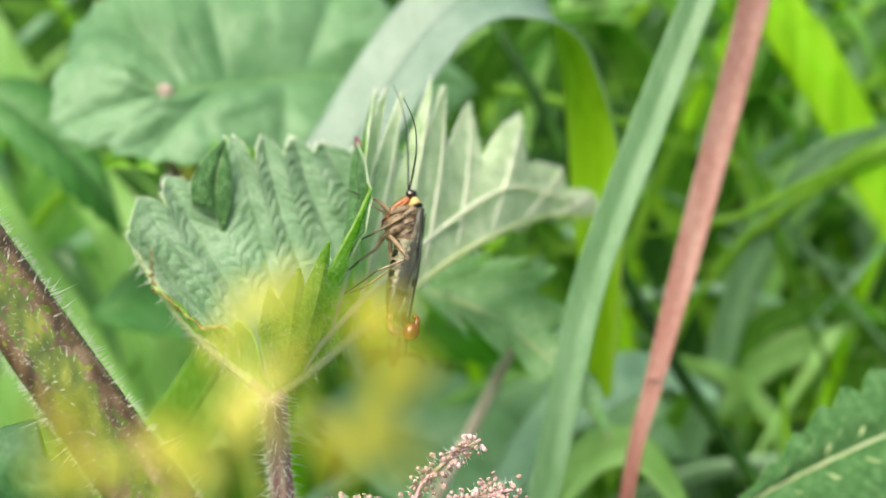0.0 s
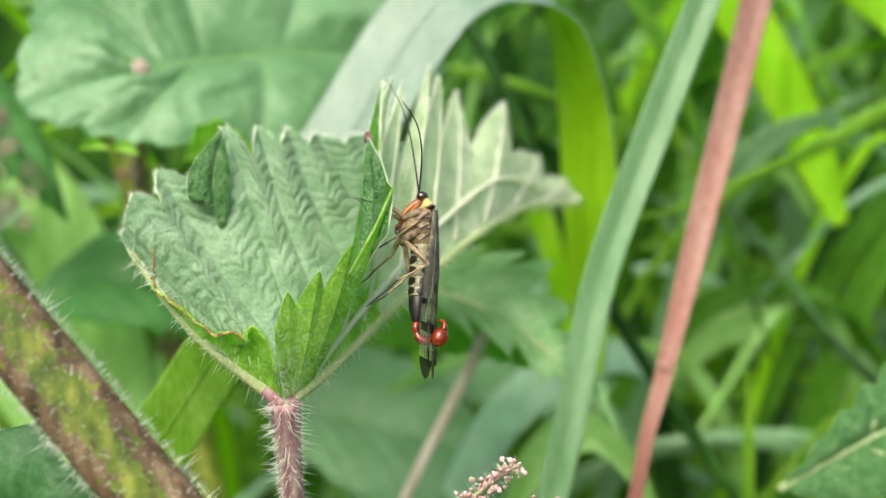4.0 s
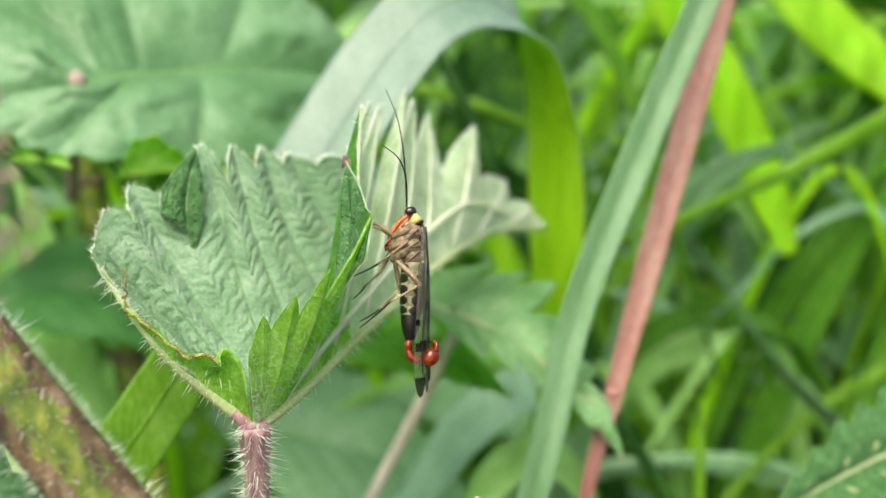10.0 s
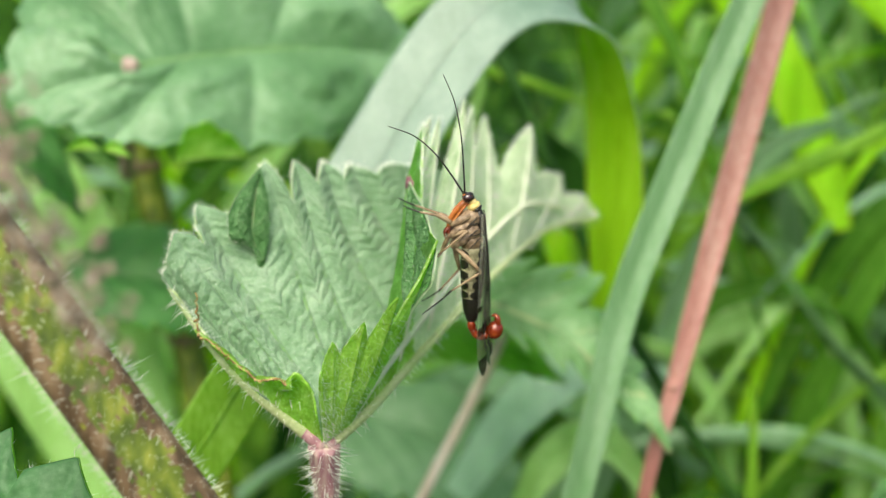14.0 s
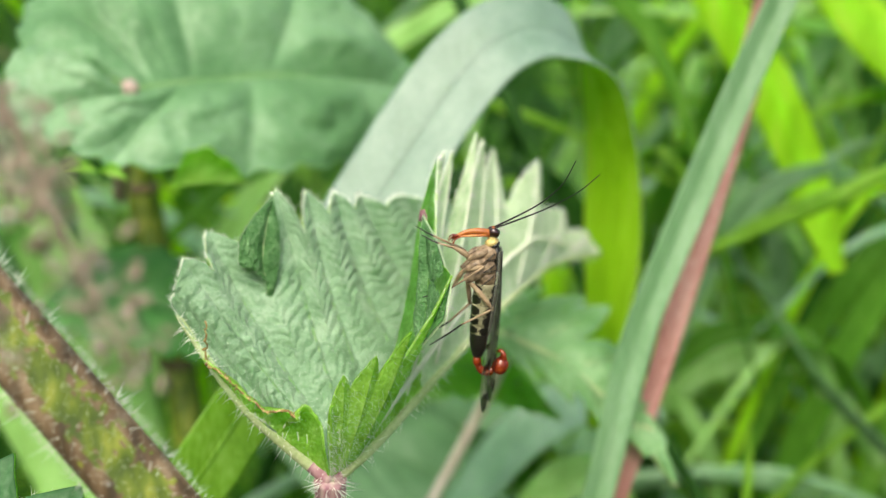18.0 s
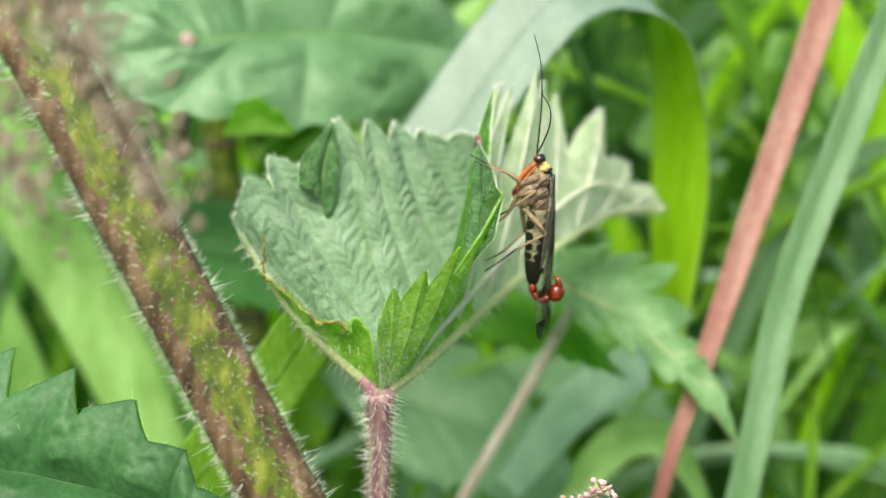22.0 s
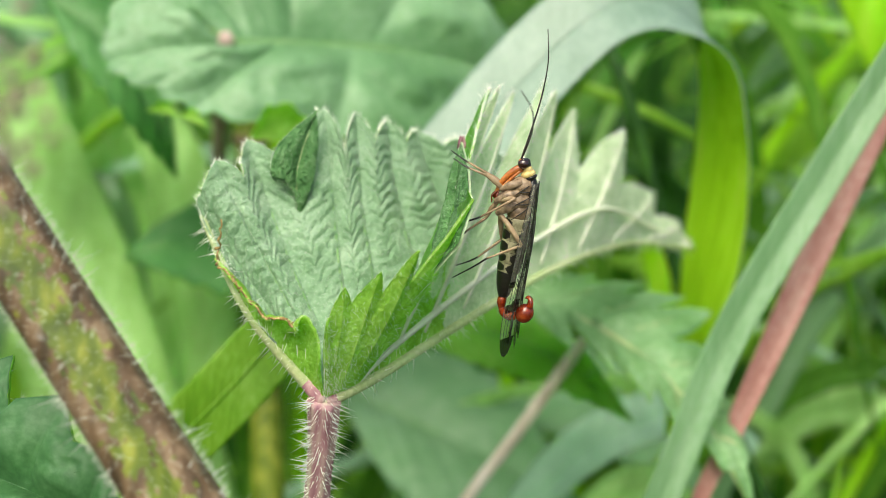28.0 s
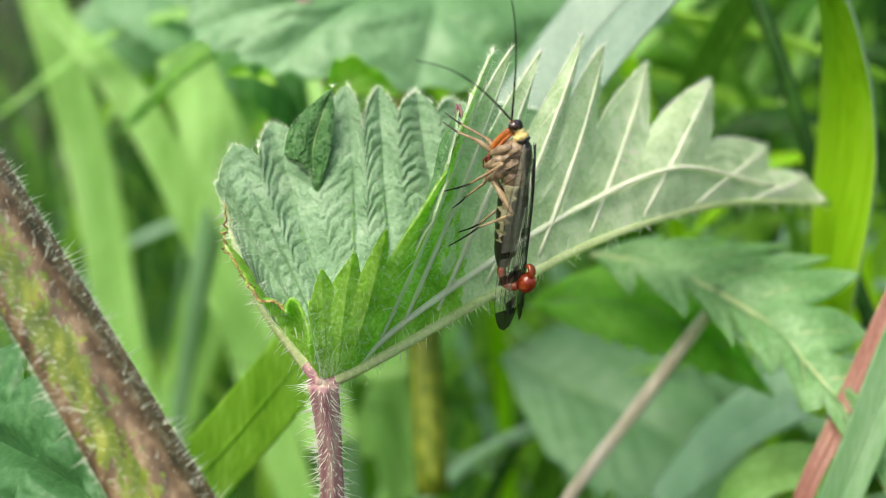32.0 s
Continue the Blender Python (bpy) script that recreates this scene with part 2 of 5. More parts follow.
def spike(bm, p, d, length, r, bend=None):
    """One stinging hair: a slender three-sided cone on a small bulb."""
    d = d.normalized()
    a = d.orthogonal().normalized()
    b = d.cross(a)
    base = [bm.verts.new(p - d * r + (a * math.cos(w) + b * math.sin(w)) * r) for w in (0, 2.1, 4.2)]
    top = bm.verts.new(p + d * length + (bend or Vector()))
    for k in range(3):
        bm.faces.new((base[k], base[(k + 1) % 3], top))


def ellipsoid(bm, c, r, turn=None, u=16, v=10, mat=0):
    m = Matrix.Translation(c) @ (turn or Matrix()) @ Matrix.Diagonal((*r, 1))
    made = bmesh.ops.create_uvsphere(bm, u_segments=u, v_segments=v, radius=1, matrix=m)
    for f in {f for vert in made["verts"] for f in vert.link_faces}:
        f.material_index = mat
    return made["verts"]


def saw(x, sharp=0.62):
    """A forward-leaning tooth: 0 in the notch, 1 at the tip."""
    x = x % 1.0
    return x / sharp if x < sharp else (1 - x) / (1 - sharp)


class Half:
    """One half of a leaf, lofted from the midrib to its toothed margin."""

    def __init__(self, mid, rim, teeth, notch, quilt, cup, flip, shift=0.0, rows=1.0, fan=1.0, bare=0.0, folds=0, crease=1.0, power=0.62):
        self.power = power
        self.fan, self.bare, self.folds, self.crease = fan, bare, folds or teeth, crease
        self.mid, self.rim, self.teeth, self.notch, self.quilt, self.cup, self.flip, self.shift, self.rows = mid, rim, teeth, notch, quilt, cup, flip, shift, rows

    def edge(self, u):
        f = u * self.teeth + self.shift
        fall = min(1.0, 7 * u + 0.1, 7 * (1 - u) + 0.1) * min(1.0, max(0.0, (u - self.bare) * 14))
        if isinstance(self.notch, float):
            deep = self.notch * (0.75 + 0.25 * math.sin(7.3 * math.floor(f) + 1.1))
        else:
            # the notch before or after the tooth that is nearest
            side = math.floor(f) + (1 if f % 1.0 > 0.62 else 0)
            deep = self.notch[min(max(side, 0), len(self.notch) - 1)]
        return 1 - deep * fall * (1 - saw(f) ** self.power) * (1 - 0.12 * math.sin(9 * u))

    def flat(self, u, v):
        a, b = spline(self.mid, u ** self.fan), spline(self.rim, u)
        return a.lerp(b, v)

    def at(self, u, v, lift=0.0):
        """v runs from the midrib (0) to the margin (1)."""
        w = v * self.edge(u)
        p = self.flat(u, w)
        e = 0.02
        du = self.flat(min(u + e, 1), max(w, 0.15)) - self.flat(max(u - e, 0), max(w, 0.15))
        dv = self.flat(u, 1) - self.flat(u, 0)
        if u < 0.03:
            du = self.flat(0.06, 0.5) - self.flat(0.0, 0.5)
            dv = self.flat(0.05, 1) - self.flat(0.05, 0)
        if u > 0.97:
            dv = self.flat(0.95, 1) - self.flat(0.95, 0)
        nrm = du.cross(dv).normalized() * (-1 if self.flip else 1)
        f = u * self.folds + self.shift + 0.38
        fade = min(1, 6 * u, 8 * (1 - u))
        pillow = abs(math.sin(math.pi * f)) ** 0.6 * min(1, 3 * v) * (1 - 0.35 * v) * self.crease
        wob = noise.noise(p * 420) * 0.4 + noise.noise(p * 1300) * 0.2
        g = v * 7 * self.rows + (0.16 if self.rows > 2 else 0.35) * math.cos(2 * math.pi * f) + wob * (1.7 if self.rows > 2 else 1)
        pillow += (0.55 if self.rows > 2 else 0.38) * (1 - 0.5 * u * (self.rows > 2)) * (1 + 0.8 * noise.noise(p * 300 + Vector((3, 1, 2)))) * abs(math.sin(math.pi * g)) ** 0.7 * min(1, 3 * v) * abs(math.sin(math.pi * f)) ** 0.4
        h = self.quilt * fade * pillow + self.cup * math.sin(math.pi * min(v, 1)) * fade
        return p + nrm * (h + lift), nrm


def leaf_half(bm, half, nu, nv, thick=0.00012):
    """Both faces and the edge of a half: material 0 above, 1 below."""
    grids = []
    for lift in (thick, -thick):
        grids.append([[bm.verts.new(half.at(i / nu, j / nv, lift)[0]) for j in range(nv + 1)] for i in range(nu + 1)])
    up, low = grids
    for i in range(nu):
        for j in range(nv):
            a, b = (up[i][j], up[i + 1][j], up[i + 1][j + 1], up[i][j + 1]), (low[i][j], low[i][j + 1], low[i + 1][j + 1], low[i + 1][j])
            for q, mi in ((a, 0), (b, 1)):
                f = bm.faces.new(q[::-1] if half.flip else q)
                f.material_index = mi
        q = (up[i][nv], up[i + 1][nv], low[i + 1][nv], low[i][nv])
        bm.faces.new(q).material_index = 1
    return bm


def vein_net(bm, half, below, count, r0, reach=0.95, start=0, foot=0.0):
    """Ridges that run from the midrib to the teeth, with cross veins."""
    off = -r0 * 0.6 if below else r0 * 0.15
    for k in range(start, count):
        tip = (k + 0.62 - half.shift) / half.folds
        if not 0.02 < tip < 0.99:
            continue
        root = tip - 0.015 if half.fan > 1.3 else (tip * 0.55 if tip < 0.45 else tip - 0.16)
        pts = [half.at(root + (tip - root) * s ** 0.8, foot + s * (reach - foot), off)[0] for s in (0.0, 0.15, 0.3, 0.45, 0.6, 0.75, 0.9, 1.0)]
        r1 = r0 * min(1.0, 0.35 + 0.16 * k)
        tube(bm, pts, [r1 * 0.5, r1, r1 * 0.7, r1 * 0.35, r1 * 0.1], 14, 6)


def half_hairs(bm, half, rng, count, size, below=True, rim=0, low=0.01):
    for _ in range(count):
        u, v = rng.uniform(0.02, 0.98), rng.uniform(0.05, 1.0)
        p, nrm = half.at(u, v)
        d = (-nrm if below else nrm) + Vector((rng.gauss(0, 0.5), rng.gauss(0, 0.5), rng.gauss(0, 0.5)))
        spike(bm, p, d, size * rng.uniform(0.5, 1.2), size * 0.03)
    for _ in range(rim):
        u = rng.uniform(low, 0.99)
        p, nrm = half.at(u, 1.0)
        q, _n = half.at(u, 0.8)
        spike(bm, p, (p - q).normalized() + nrm * rng.gauss(0, 0.7) + Vector((rng.gauss(0, 0.4), rng.gauss(0, 0.4), rng.gauss(0, 0.4))), size * rng.uniform(0.35, 1.1), size * 0.02)


def rod_hairs(bm, points, radius, rng, count, size):
    for _ in range(count):
        s, w = rng.random(), rng.uniform(0, 2 * math.pi)
        p, d, a, b = frames_along(points, 1, s, min(1, s + 0.02))[0]
        o = a * math.cos(w) + b * math.sin(w)
        spike(bm, p + o * lerp_list(radius, s), o + d * rng.uniform(-0.5, 0.3), size * rng.uniform(0.35, 1.2), size * 0.032)


def grass_blade(name, points, widths, mats, label, side=(1, 0.2, 0), fold=0.25, ribs=0, group="", count=48, across=8, thick=0.00015, turns=None, tags=True, origin=None, keel=0.0):
    """One grass leaf: a long tapering strip with a keel, two faces and an edge. Material 0 above, 1 below."""
    bm = bmesh.new()
    ups, lows = [], []
    ref = Vector(side).normalized()
    for k in range(count + 1):
        s = k / count
        p = spline(points, s)
        d = (spline(points, min(s + 0.01, 1)) - spline(points, max(s - 0.01, 0))).normalized()
        a = (ref - d * ref.dot(d)).normalized()
        if turns:
            a = Matrix.Rotation(radians(lerp_list(turns, s)), 3, d) @ a
        nrm = a.cross(d)
        w = lerp_list(widths, s) / 2
        ru, rl = [], []
        for j in range(across + 1):
            x = 2 * j / across - 1
            h = fold * w * (abs(x) - 0.5) + (0.00006 if ribs and j % 2 else 0.0) * min(1, w / 0.001)
            q = p + a * (x * w) + nrm * h
            ru.append(bm.verts.new(q + nrm * thick))
            rl.append(bm.verts.new(q - nrm * thick))
        ups.append(ru)
        lows.append(rl)
    for k in range(count):
        for j in range(across):
            bm.faces.new((ups[k][j], ups[k][j + 1], ups[k + 1][j + 1], ups[k + 1][j]))
            bm.faces.new((lows[k][j], lows[k + 1][j], lows[k + 1][j + 1], lows[k][j + 1])).material_index = 1
        bm.faces.new((ups[k][0], ups[k + 1][0], lows[k + 1][0], lows[k][0]))
        bm.faces.new((ups[k][across], lows[k][across], lows[k + 1][across], ups[k + 1][across]))
    home = Matrix.Translation(-Vector(origin)) if origin else Matrix()
    bm.transform(home)
    ob = obj(name, bm, mats)
    if keel:
        kb = tube(bmesh.new(), [spline(points, 0.02 + 0.96 * k / 12) for k in range(13)], [keel, keel, keel * 0.8, keel * 0.4], 40, 8)
        kb.transform(home)
        part("midrib", kb, mats[0], ob, "pale rib along the middle")
    if origin:
        ob.location = origin
    if tags:
        tagged(ob, label, "grass", group)
    return ob


def leaf_thing(name, mid, rim_a, rim_b, label, teeth=11, notch=0.16, quilt=0.0005, cup=0.001, mats=(BACK_TOP, BACK_UNDER), nu=150, nv=24, flip=False, rng=None, hairs=0, vein_r=0.00025, place=None, category="leaf", thick=0.00015, rows=1.0, group="", fan=1.7, bare=0.0, mats_b=None, folds=0, vein_mat=None, tips=False, power=0.62):
    """A toothed leaf out of a midrib and its two margins."""
    top = thing(name)
    halves = [Half(mid, rim_a, teeth, notch, quilt, cup, flip, 0.0, rows, fan, bare, folds), Half(mid, rim_b, teeth, notch, quilt, cup, not flip, 0.2, rows, fan, bare, folds)]
    if tips:
        for h in halves:
            h.teeth = h.folds = len(h.rim) - 1
            h.shift, h.power = -0.38, power
    for h, skins in zip(halves, (mats, mats_b or mats)):
        part("leaf_half", leaf_half(bmesh.new(), h, nu, nv, thick), list(skins), top)
    vb = bmesh.new()
    for h in halves:
        vein_net(vb, h, True, h.folds, vein_r)
    for h in halves:
        vein_net(vb, h, False, h.folds, vein_r * 0.5)
    tube(vb, [halves[0].at(s, 0, -vein_r * 0.3)[0] for s in (0, 0.2, 0.4, 0.6, 0.8, 1.0)], [vein_r * 1.8, vein_r], 30, 8)
    part("vein_net", vb, vein_mat or VEIN_TOP, top, "pale green raised leaf veins")
    if hairs:
        hb = bmesh.new()
        for h in halves:
            half_hairs(hb, h, rng, hairs, 0.0011, True, hairs // 3)
        tagged(part("hair", hb, HAIR, top, "fine pale stinging hairs"), kind="stuff")
    tagged(top, label, category, group)
    return top, halves

# ---------------------------------------------------------------- ground and far meadow
gb = bmesh.new()
bmesh.ops.create_grid(gb, x_segments=60, y_segments=60, size=1.0)
for v in gb.verts:
    r = max(abs(v.co.x), abs(v.co.y))
    v.co *= 0.4 + 900 * r ** 6
    v.co.z = 0.02 * noise.noise(v.co * 6) if r < 0.7 else 0.0
tagged(obj("ground", gb, SOIL), "dark damp soil under the meadow grass", "ground", kind="structure")


def meadow(name, count, near, far, mats, seed, spread, heights, widths, label):
    """Uncounted grass leaves, from near to far in front of the first eye."""
    rng = random.Random(seed)
    verts, faces, mi = [], [], []
    for _ in range(count):
        y = near + (far - near) * rng.random() ** 1.5
        x = rng.uniform(-1, 1) * (spread[0] + spread[1] * y)
        h = rng.uniform(*heights)
        w = rng.uniform(*widths)
        lean, way = rng.uniform(0.1, 0.75), rng.uniform(0, 2 * math.pi)
        dx, dy = math.cos(way) * lean * h, math.sin(way) * lean * h * 0.6
        droop = rng.uniform(0.0, 0.5)
        a = rng.uniform(0, math.pi)
        ax, ay = math.cos(a) * w / 2, math.sin(a) * w / 2 * 0.5
        n, base, m = 9, len(verts), rng.randrange(len(mats))
        for k in range(n + 1):
            s = k / n
            cx, cy = x + dx * s * s, y + dy * s * s
            cz = h * (s - droop * s ** 3)
            t = 1.0 - s ** 3
            verts += [(cx - ax * t, cy - ay * t, cz), (cx, cy + 0.12 * w * t, cz - 0.05 * w), (cx + ax * t, cy + ay * t, cz)]
        for k in range(n):
            for j in (0, 1):
                b = base + 3 * k + j
                faces.append((b, b + 1, b + 4, b + 3))
                mi.append(m)
    me = bpy.data.meshes.new(name)
    me.from_pydata(verts, [], faces)
    for mat in mats:
        me.materials.append(mat)
    me.polygons.foreach_set("material_index", mi)
    me.polygons.foreach_set("use_smooth", [True] * len(faces))
    return tagged(new(name, me), label, "grass", kind="stuff")


meadow("meadow_grass", 900, 0.34, 0.85, [GRASS, BRIGHT, DARK_GRASS, DARK_GRASS], 5, (0.12, 0.5), (0.40, 0.66), (0.004, 0.010), "dense blurred green meadow grass behind the nettles")
meadow("far_grass", 2600, 0.85, 2.6, [DARK_GRASS, GRASS, DARK_GRASS, DARK_GRASS], 6, (0.12, 0.55), (0.35, 0.72), (0.006, 0.014), "tall green grass farther back in the meadow")
meadow("meadow_edge", 1800, 2.6, 5.0, [DARK_GRASS, GRASS], 7, (0.2, 0.6), (0.7, 1.4), (0.016, 0.035), "tall dark growth at the far edge of the meadow")



def meadow_round(name, count, seed, label):
    """The same grass goes on, knee-high, beside and behind the place of the nettles."""
    rng = random.Random(seed)
    verts, faces, mi = [], [], []
    for _ in range(count):
        r, way = 0.45 + 4.6 * rng.random() ** 1.6, rng.uniform(0, 2 * math.pi)
        x, y = r * math.sin(way), r * math.cos(way)
        if y > 0 and abs(x) < 0.16 + 0.5 * y:
            continue
        h, w, lean, side = rng.uniform(0.25, 0.5), rng.uniform(0.004, 0.011), rng.uniform(0.1, 0.6), rng.uniform(0, 2 * math.pi)
        ax, ay = math.cos(side) * w / 2, math.sin(side) * w / 2
        base, m = len(verts), rng.randrange(3)
        for k in range(7):
            s = k / 6
            t = 1 - s ** 3
            cx, cy, cz = x - ay / w * lean * h * s * s, y + ax / w * lean * h * s * s, h * (s - 0.25 * s ** 3)
            verts += [(cx - ax * t, cy - ay * t, cz), (cx, cy, cz - 0.06 * w), (cx + ax * t, cy + ay * t, cz)]
        for k in range(6):
            for j in (0, 1):
                b = base + 3 * k + j
                faces.append((b, b + 1, b + 4, b + 3))
                mi.append(m)
    me = bpy.data.meshes.new(name)
    me.from_pydata(verts, [], faces)
    for mat in (GRASS, DARK_GRASS, DULL):
        me.materials.append(mat)
    me.polygons.foreach_set("material_index", mi)
    return tagged(new(name, me), label, "grass", kind="stuff")


meadow_round("surrounding_grass", 9000, 9, "knee-high green meadow grass all round the nettles")

# ---------------------------------------------------------------- the nettle leaf with the scorpionfly
RNG = random.Random(11)
JUNC = (-0.0155, 0.0914, 0.5170)
APEX = (0.0236, 0.1490, 0.5232)
MID = [JUNC, (-0.0108, 0.0960, 0.5193), (-0.0026, 0.1070, 0.5235), (0.0053, 0.1190, 0.5261), (0.0128, 0.1330, 0.5258), APEX]
# the tips of the teeth, from the leaf's base to its apex
NEAR_RIM = [JUNC, (-0.0160, 0.0895, 0.5243), (-0.0150, 0.0896, 0.5276), (-0.0124, 0.0898, 0.5293), (-0.0097, 0.0897, 0.5316), (-0.0063, 0.0927, 0.5357), (-0.0065, 0.1049, 0.5434), (-0.0057, 0.1080, 0.5434), (-0.0042, 0.1125, 0.5427), (-0.0012, 0.1162, 0.5441), (0.0002, 0.1196, 0.5429), (0.0032, 0.1290, 0.5405), (0.0095, 0.1325, 0.5388), (0.0159, 0.1417, 0.5308), (0.0205, 0.1460, 0.5268), APEX]
NOTCHES = [0.14, 0.2, 0.24, 0.26, 0.36, 0.14, 0.28, 0.32, 0.42, 0.28, 0.42, 0.44, 0.42, 0.34, 0.24]
FOLD = [JUNC, (-0.0192, 0.0928, 0.5194), (-0.0229, 0.0946, 0.5219), (-0.0261, 0.0970, 0.5248), (-0.0296, 0.1005, 0.5285)]
FAR_MID = [JUNC, (-0.0140, 0.0955, 0.5203), (-0.0080, 0.1040, 0.5235), (0.0000, 0.1160, 0.5255), (0.0100, 0.1320, 0.5262), APEX]
FAR_RIM = [*FOLD[:3], FOLD[4], (-0.0294, 0.1021, 0.5332), (-0.0277, 0.1064, 0.5348), (-0.0215, 0.1095, 0.5384), (-0.0187, 0.1100, 0.5385), (-0.0159, 0.1125, 0.5379), (-0.0130, 0.1150, 0.5371), (-0.0080, 0.1195, 0.5364), (0.0010, 0.1290, 0.5330), APEX]
LOBE_RIM = [JUNC, (-0.0162, 0.0902, 0.5203), (-0.0169, 0.0905, 0.5232), (-0.0181, 0.0908, 0.5243), (-0.0184, 0.0907, 0.5228), (-0.0194, 0.0908, 0.5237), (-0.0211, 0.0913, 0.5232), (-0.0229, 0.0924, 0.5241), (-0.0252, 0.0941, 0.5254), (-0.0269, 0.0957, 0.5263)]
main_leaf = thing("nettle_leaf", JUNC)
near_half = Half(MID, NEAR_RIM, 15, NOTCHES, 0.00030, -0.0006, True, -0.38, 1.0, 2.1, power=0.8)
far_half = Half(FAR_MID, FAR_RIM, 12, [0.04, 0.04, 0.04, 0.06, 0.15, 0.19, 0.2, 0.14, 0.13, 0.13, 0.12, 0.1], 0.00085, -0.0012, False, -0.38, 2.1, 2.3, 0.24, 0, 0.6)
lobe = Half(FOLD[:4], LOBE_RIM, 9, 0.1, 0.00020, 0.0004, False, -0.38, 0.4, 1.0, 0.05)
HOME = Matrix.Translation(Vector(JUNC))


TOOTH_A = [(-0.0205, 0.1035, 0.5290), (-0.0217, 0.1032, 0.5320), (-0.0236, 0.1029, 0.5330), (-0.0238, 0.1039, 0.5350), (-0.0227, 0.1052, 0.5369), (-0.0209, 0.1071, 0.5389)]
TOOTH_B = [(-0.0205, 0.1035, 0.5290), (-0.0200, 0.1041, 0.5320), (-0.0199, 0.1048, 0.5335), (-0.0200, 0.1055, 0.5351), (-0.0203, 0.1062, 0.5370), (-0.0209, 0.1071, 0.5389)]


def local(bm):
    bm.transform(HOME.inverted())
    return bm


def downy(bm):
    """Beyond the base the underside is covered in pale down."""
    for f in bm.faces:
        if f.material_index == 1 and f.calc_center_median().y > 0.1010 + 0.003 * noise.noise(f.calc_center_median() * 900):
            f.material_index = 2
    return bm


part("near_half", local(downy(leaf_half(bmesh.new(), near_half, 300, 60))), [THIN_TOP, NETTLE_UNDER, NETTLE_DOWN], main_leaf, "pale downy leaf underside")
part("far_half", local(leaf_half(bmesh.new(), far_half, 320, 140)), [NETTLE_TOP, NETTLE_UNDER], main_leaf, "quilted green upper leaf face")
part("base_lobe", local(leaf_half(bmesh.new(), lobe, 90, 12)), [NETTLE_UNDER, NETTLE_UNDER], main_leaf, "bright green folded leaf base")
tooth = Half([(-0.0205, 0.1035, 0.5290), (-0.0215, 0.1044, 0.5336), (-0.0209, 0.1071, 0.5389)], TOOTH_A, 2, 0.06, 0.0003, 0.0002, False, 0.0, 0.8)
other = Half(tooth.mid, TOOTH_B, 2, 0.06, 0.0003, 0.0002, True, 0.0, 0.8)
for one in (tooth, other):
    one.mid, one.rim = [[Vector(p) + Vector((-0.0009, -0.0004, -0.0003)) for p in row] for row in (one.mid, one.rim)]
tb = leaf_half(bmesh.new(), tooth, 50, 20)
leaf_half(tb, other, 50, 20)
# the tooth's turned-away shading is painted in with the darker green
part("front_tooth", local(tb), [TOOTH, TOOTH], main_leaf, "green leaf tooth turned forward, its shade put into a darker colour")
FLAP = [(-0.0084, 0.0925, 0.5292), (-0.0079, 0.0945, 0.5320), (-0.0077, 0.0970, 0.5352), (-0.0081, 0.1010, 0.5389)]
flap_a = Half(FLAP, [FLAP[0], (-0.0088, 0.0948, 0.5304), (-0.0086, 0.0960, 0.5325), (-0.0085, 0.0975, 0.5351), (-0.0085, 0.0990, 0.5372), FLAP[3]], 3, 0.08, 0.0002, 0.0001, False, 0.0, 0.8)
flap_b = Half(FLAP, [FLAP[0], (-0.0068, 0.0915, 0.5320), (-0.0063, 0.0920, 0.5337), (-0.0063, 0.0935, 0.5354), (-0.0069, 0.0965, 0.5371), FLAP[3]], 3, 0.05, 0.0002, 0.0001, True, 0.0, 0.8)
tb = leaf_half(bmesh.new(), flap_a, 50, 14)
leaf_half(tb, flap_b, 50, 14)
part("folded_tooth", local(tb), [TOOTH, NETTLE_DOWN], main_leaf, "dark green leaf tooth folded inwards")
tb = bmesh.new()
for k in range(9):
    a = Vector(FLAP[3]) + Vector((RNG.gauss(0, 1), RNG.gauss(0, 1), RNG.gauss(0, 1))) * 0.00012
    tube(tb, [a - Vector((0, 0, 0.0005)), a, a + Vector((RNG.gauss(0, 0.0002), 0, 0.0004))], [0.00012, 0.00012, 0.00004], 4, 6)
part("withered_tip", local(tb), PETIOLE, main_leaf, "pinkish withered tip of the tooth")
vb = tube(bmesh.new(), [tooth.at(s, 0, 0.0001)[0] for s in (0, 0.3, 0.6, 1)], [0.00012, 0.00005], 12, 6)
part("tooth_vein", local(vb), RIB, main_leaf, "pale vein of the leaf tooth")
for half, name, thick in ((near_half, "vein_net", 0.00027), (lobe, "lobe_vein", 0.0001)):
    vb = bmesh.new()
    vein_net(vb, half, True, half.teeth, thick, start=5 if half is near_half else 0, foot=0.08)
    if half is near_half:
        for k in range(4, 15):
            tip = (k + 1) / 15
            if tip > 0.98:
                continue
            for base in (0.3, 0.42, 0.55, 0.68, 0.8):
                for side in (-1, 1):
                    s, reach = base + RNG.uniform(-0.05, 0.05), RNG.uniform(0.018, 0.036)
                    rise = RNG.uniform(0.1, 0.2)
                    tube(vb, [half.at(min(0.99, max(0.01, tip + side * reach * q)), min(1, s + rise * q), -0.00008)[0] for q in (0, 0.25, 0.5, 0.75, 1)], [0.00009, 0.00006, 0.00002], 8, 5)
    part(name, local(vb), VEIN, main_leaf, "raised cream-coloured leaf veins")
vb = bmesh.new()
tube(vb, [near_half.at(u, v, -0.0002)[0] for u, v in ((0.3, 0.0), (0.42, 0.1), (0.55, 0.2), (0.68, 0.28), (0.8, 0.36), (0.92, 0.5))], [0.00022, 0.00032, 0.0003, 0.00016], 40, 8)
part("side_rib", local(vb), VEIN, main_leaf, "thick pale side rib")
vb = bmesh.new()
vein_net(vb, near_half, True, 5, 0.00006, foot=0.2)
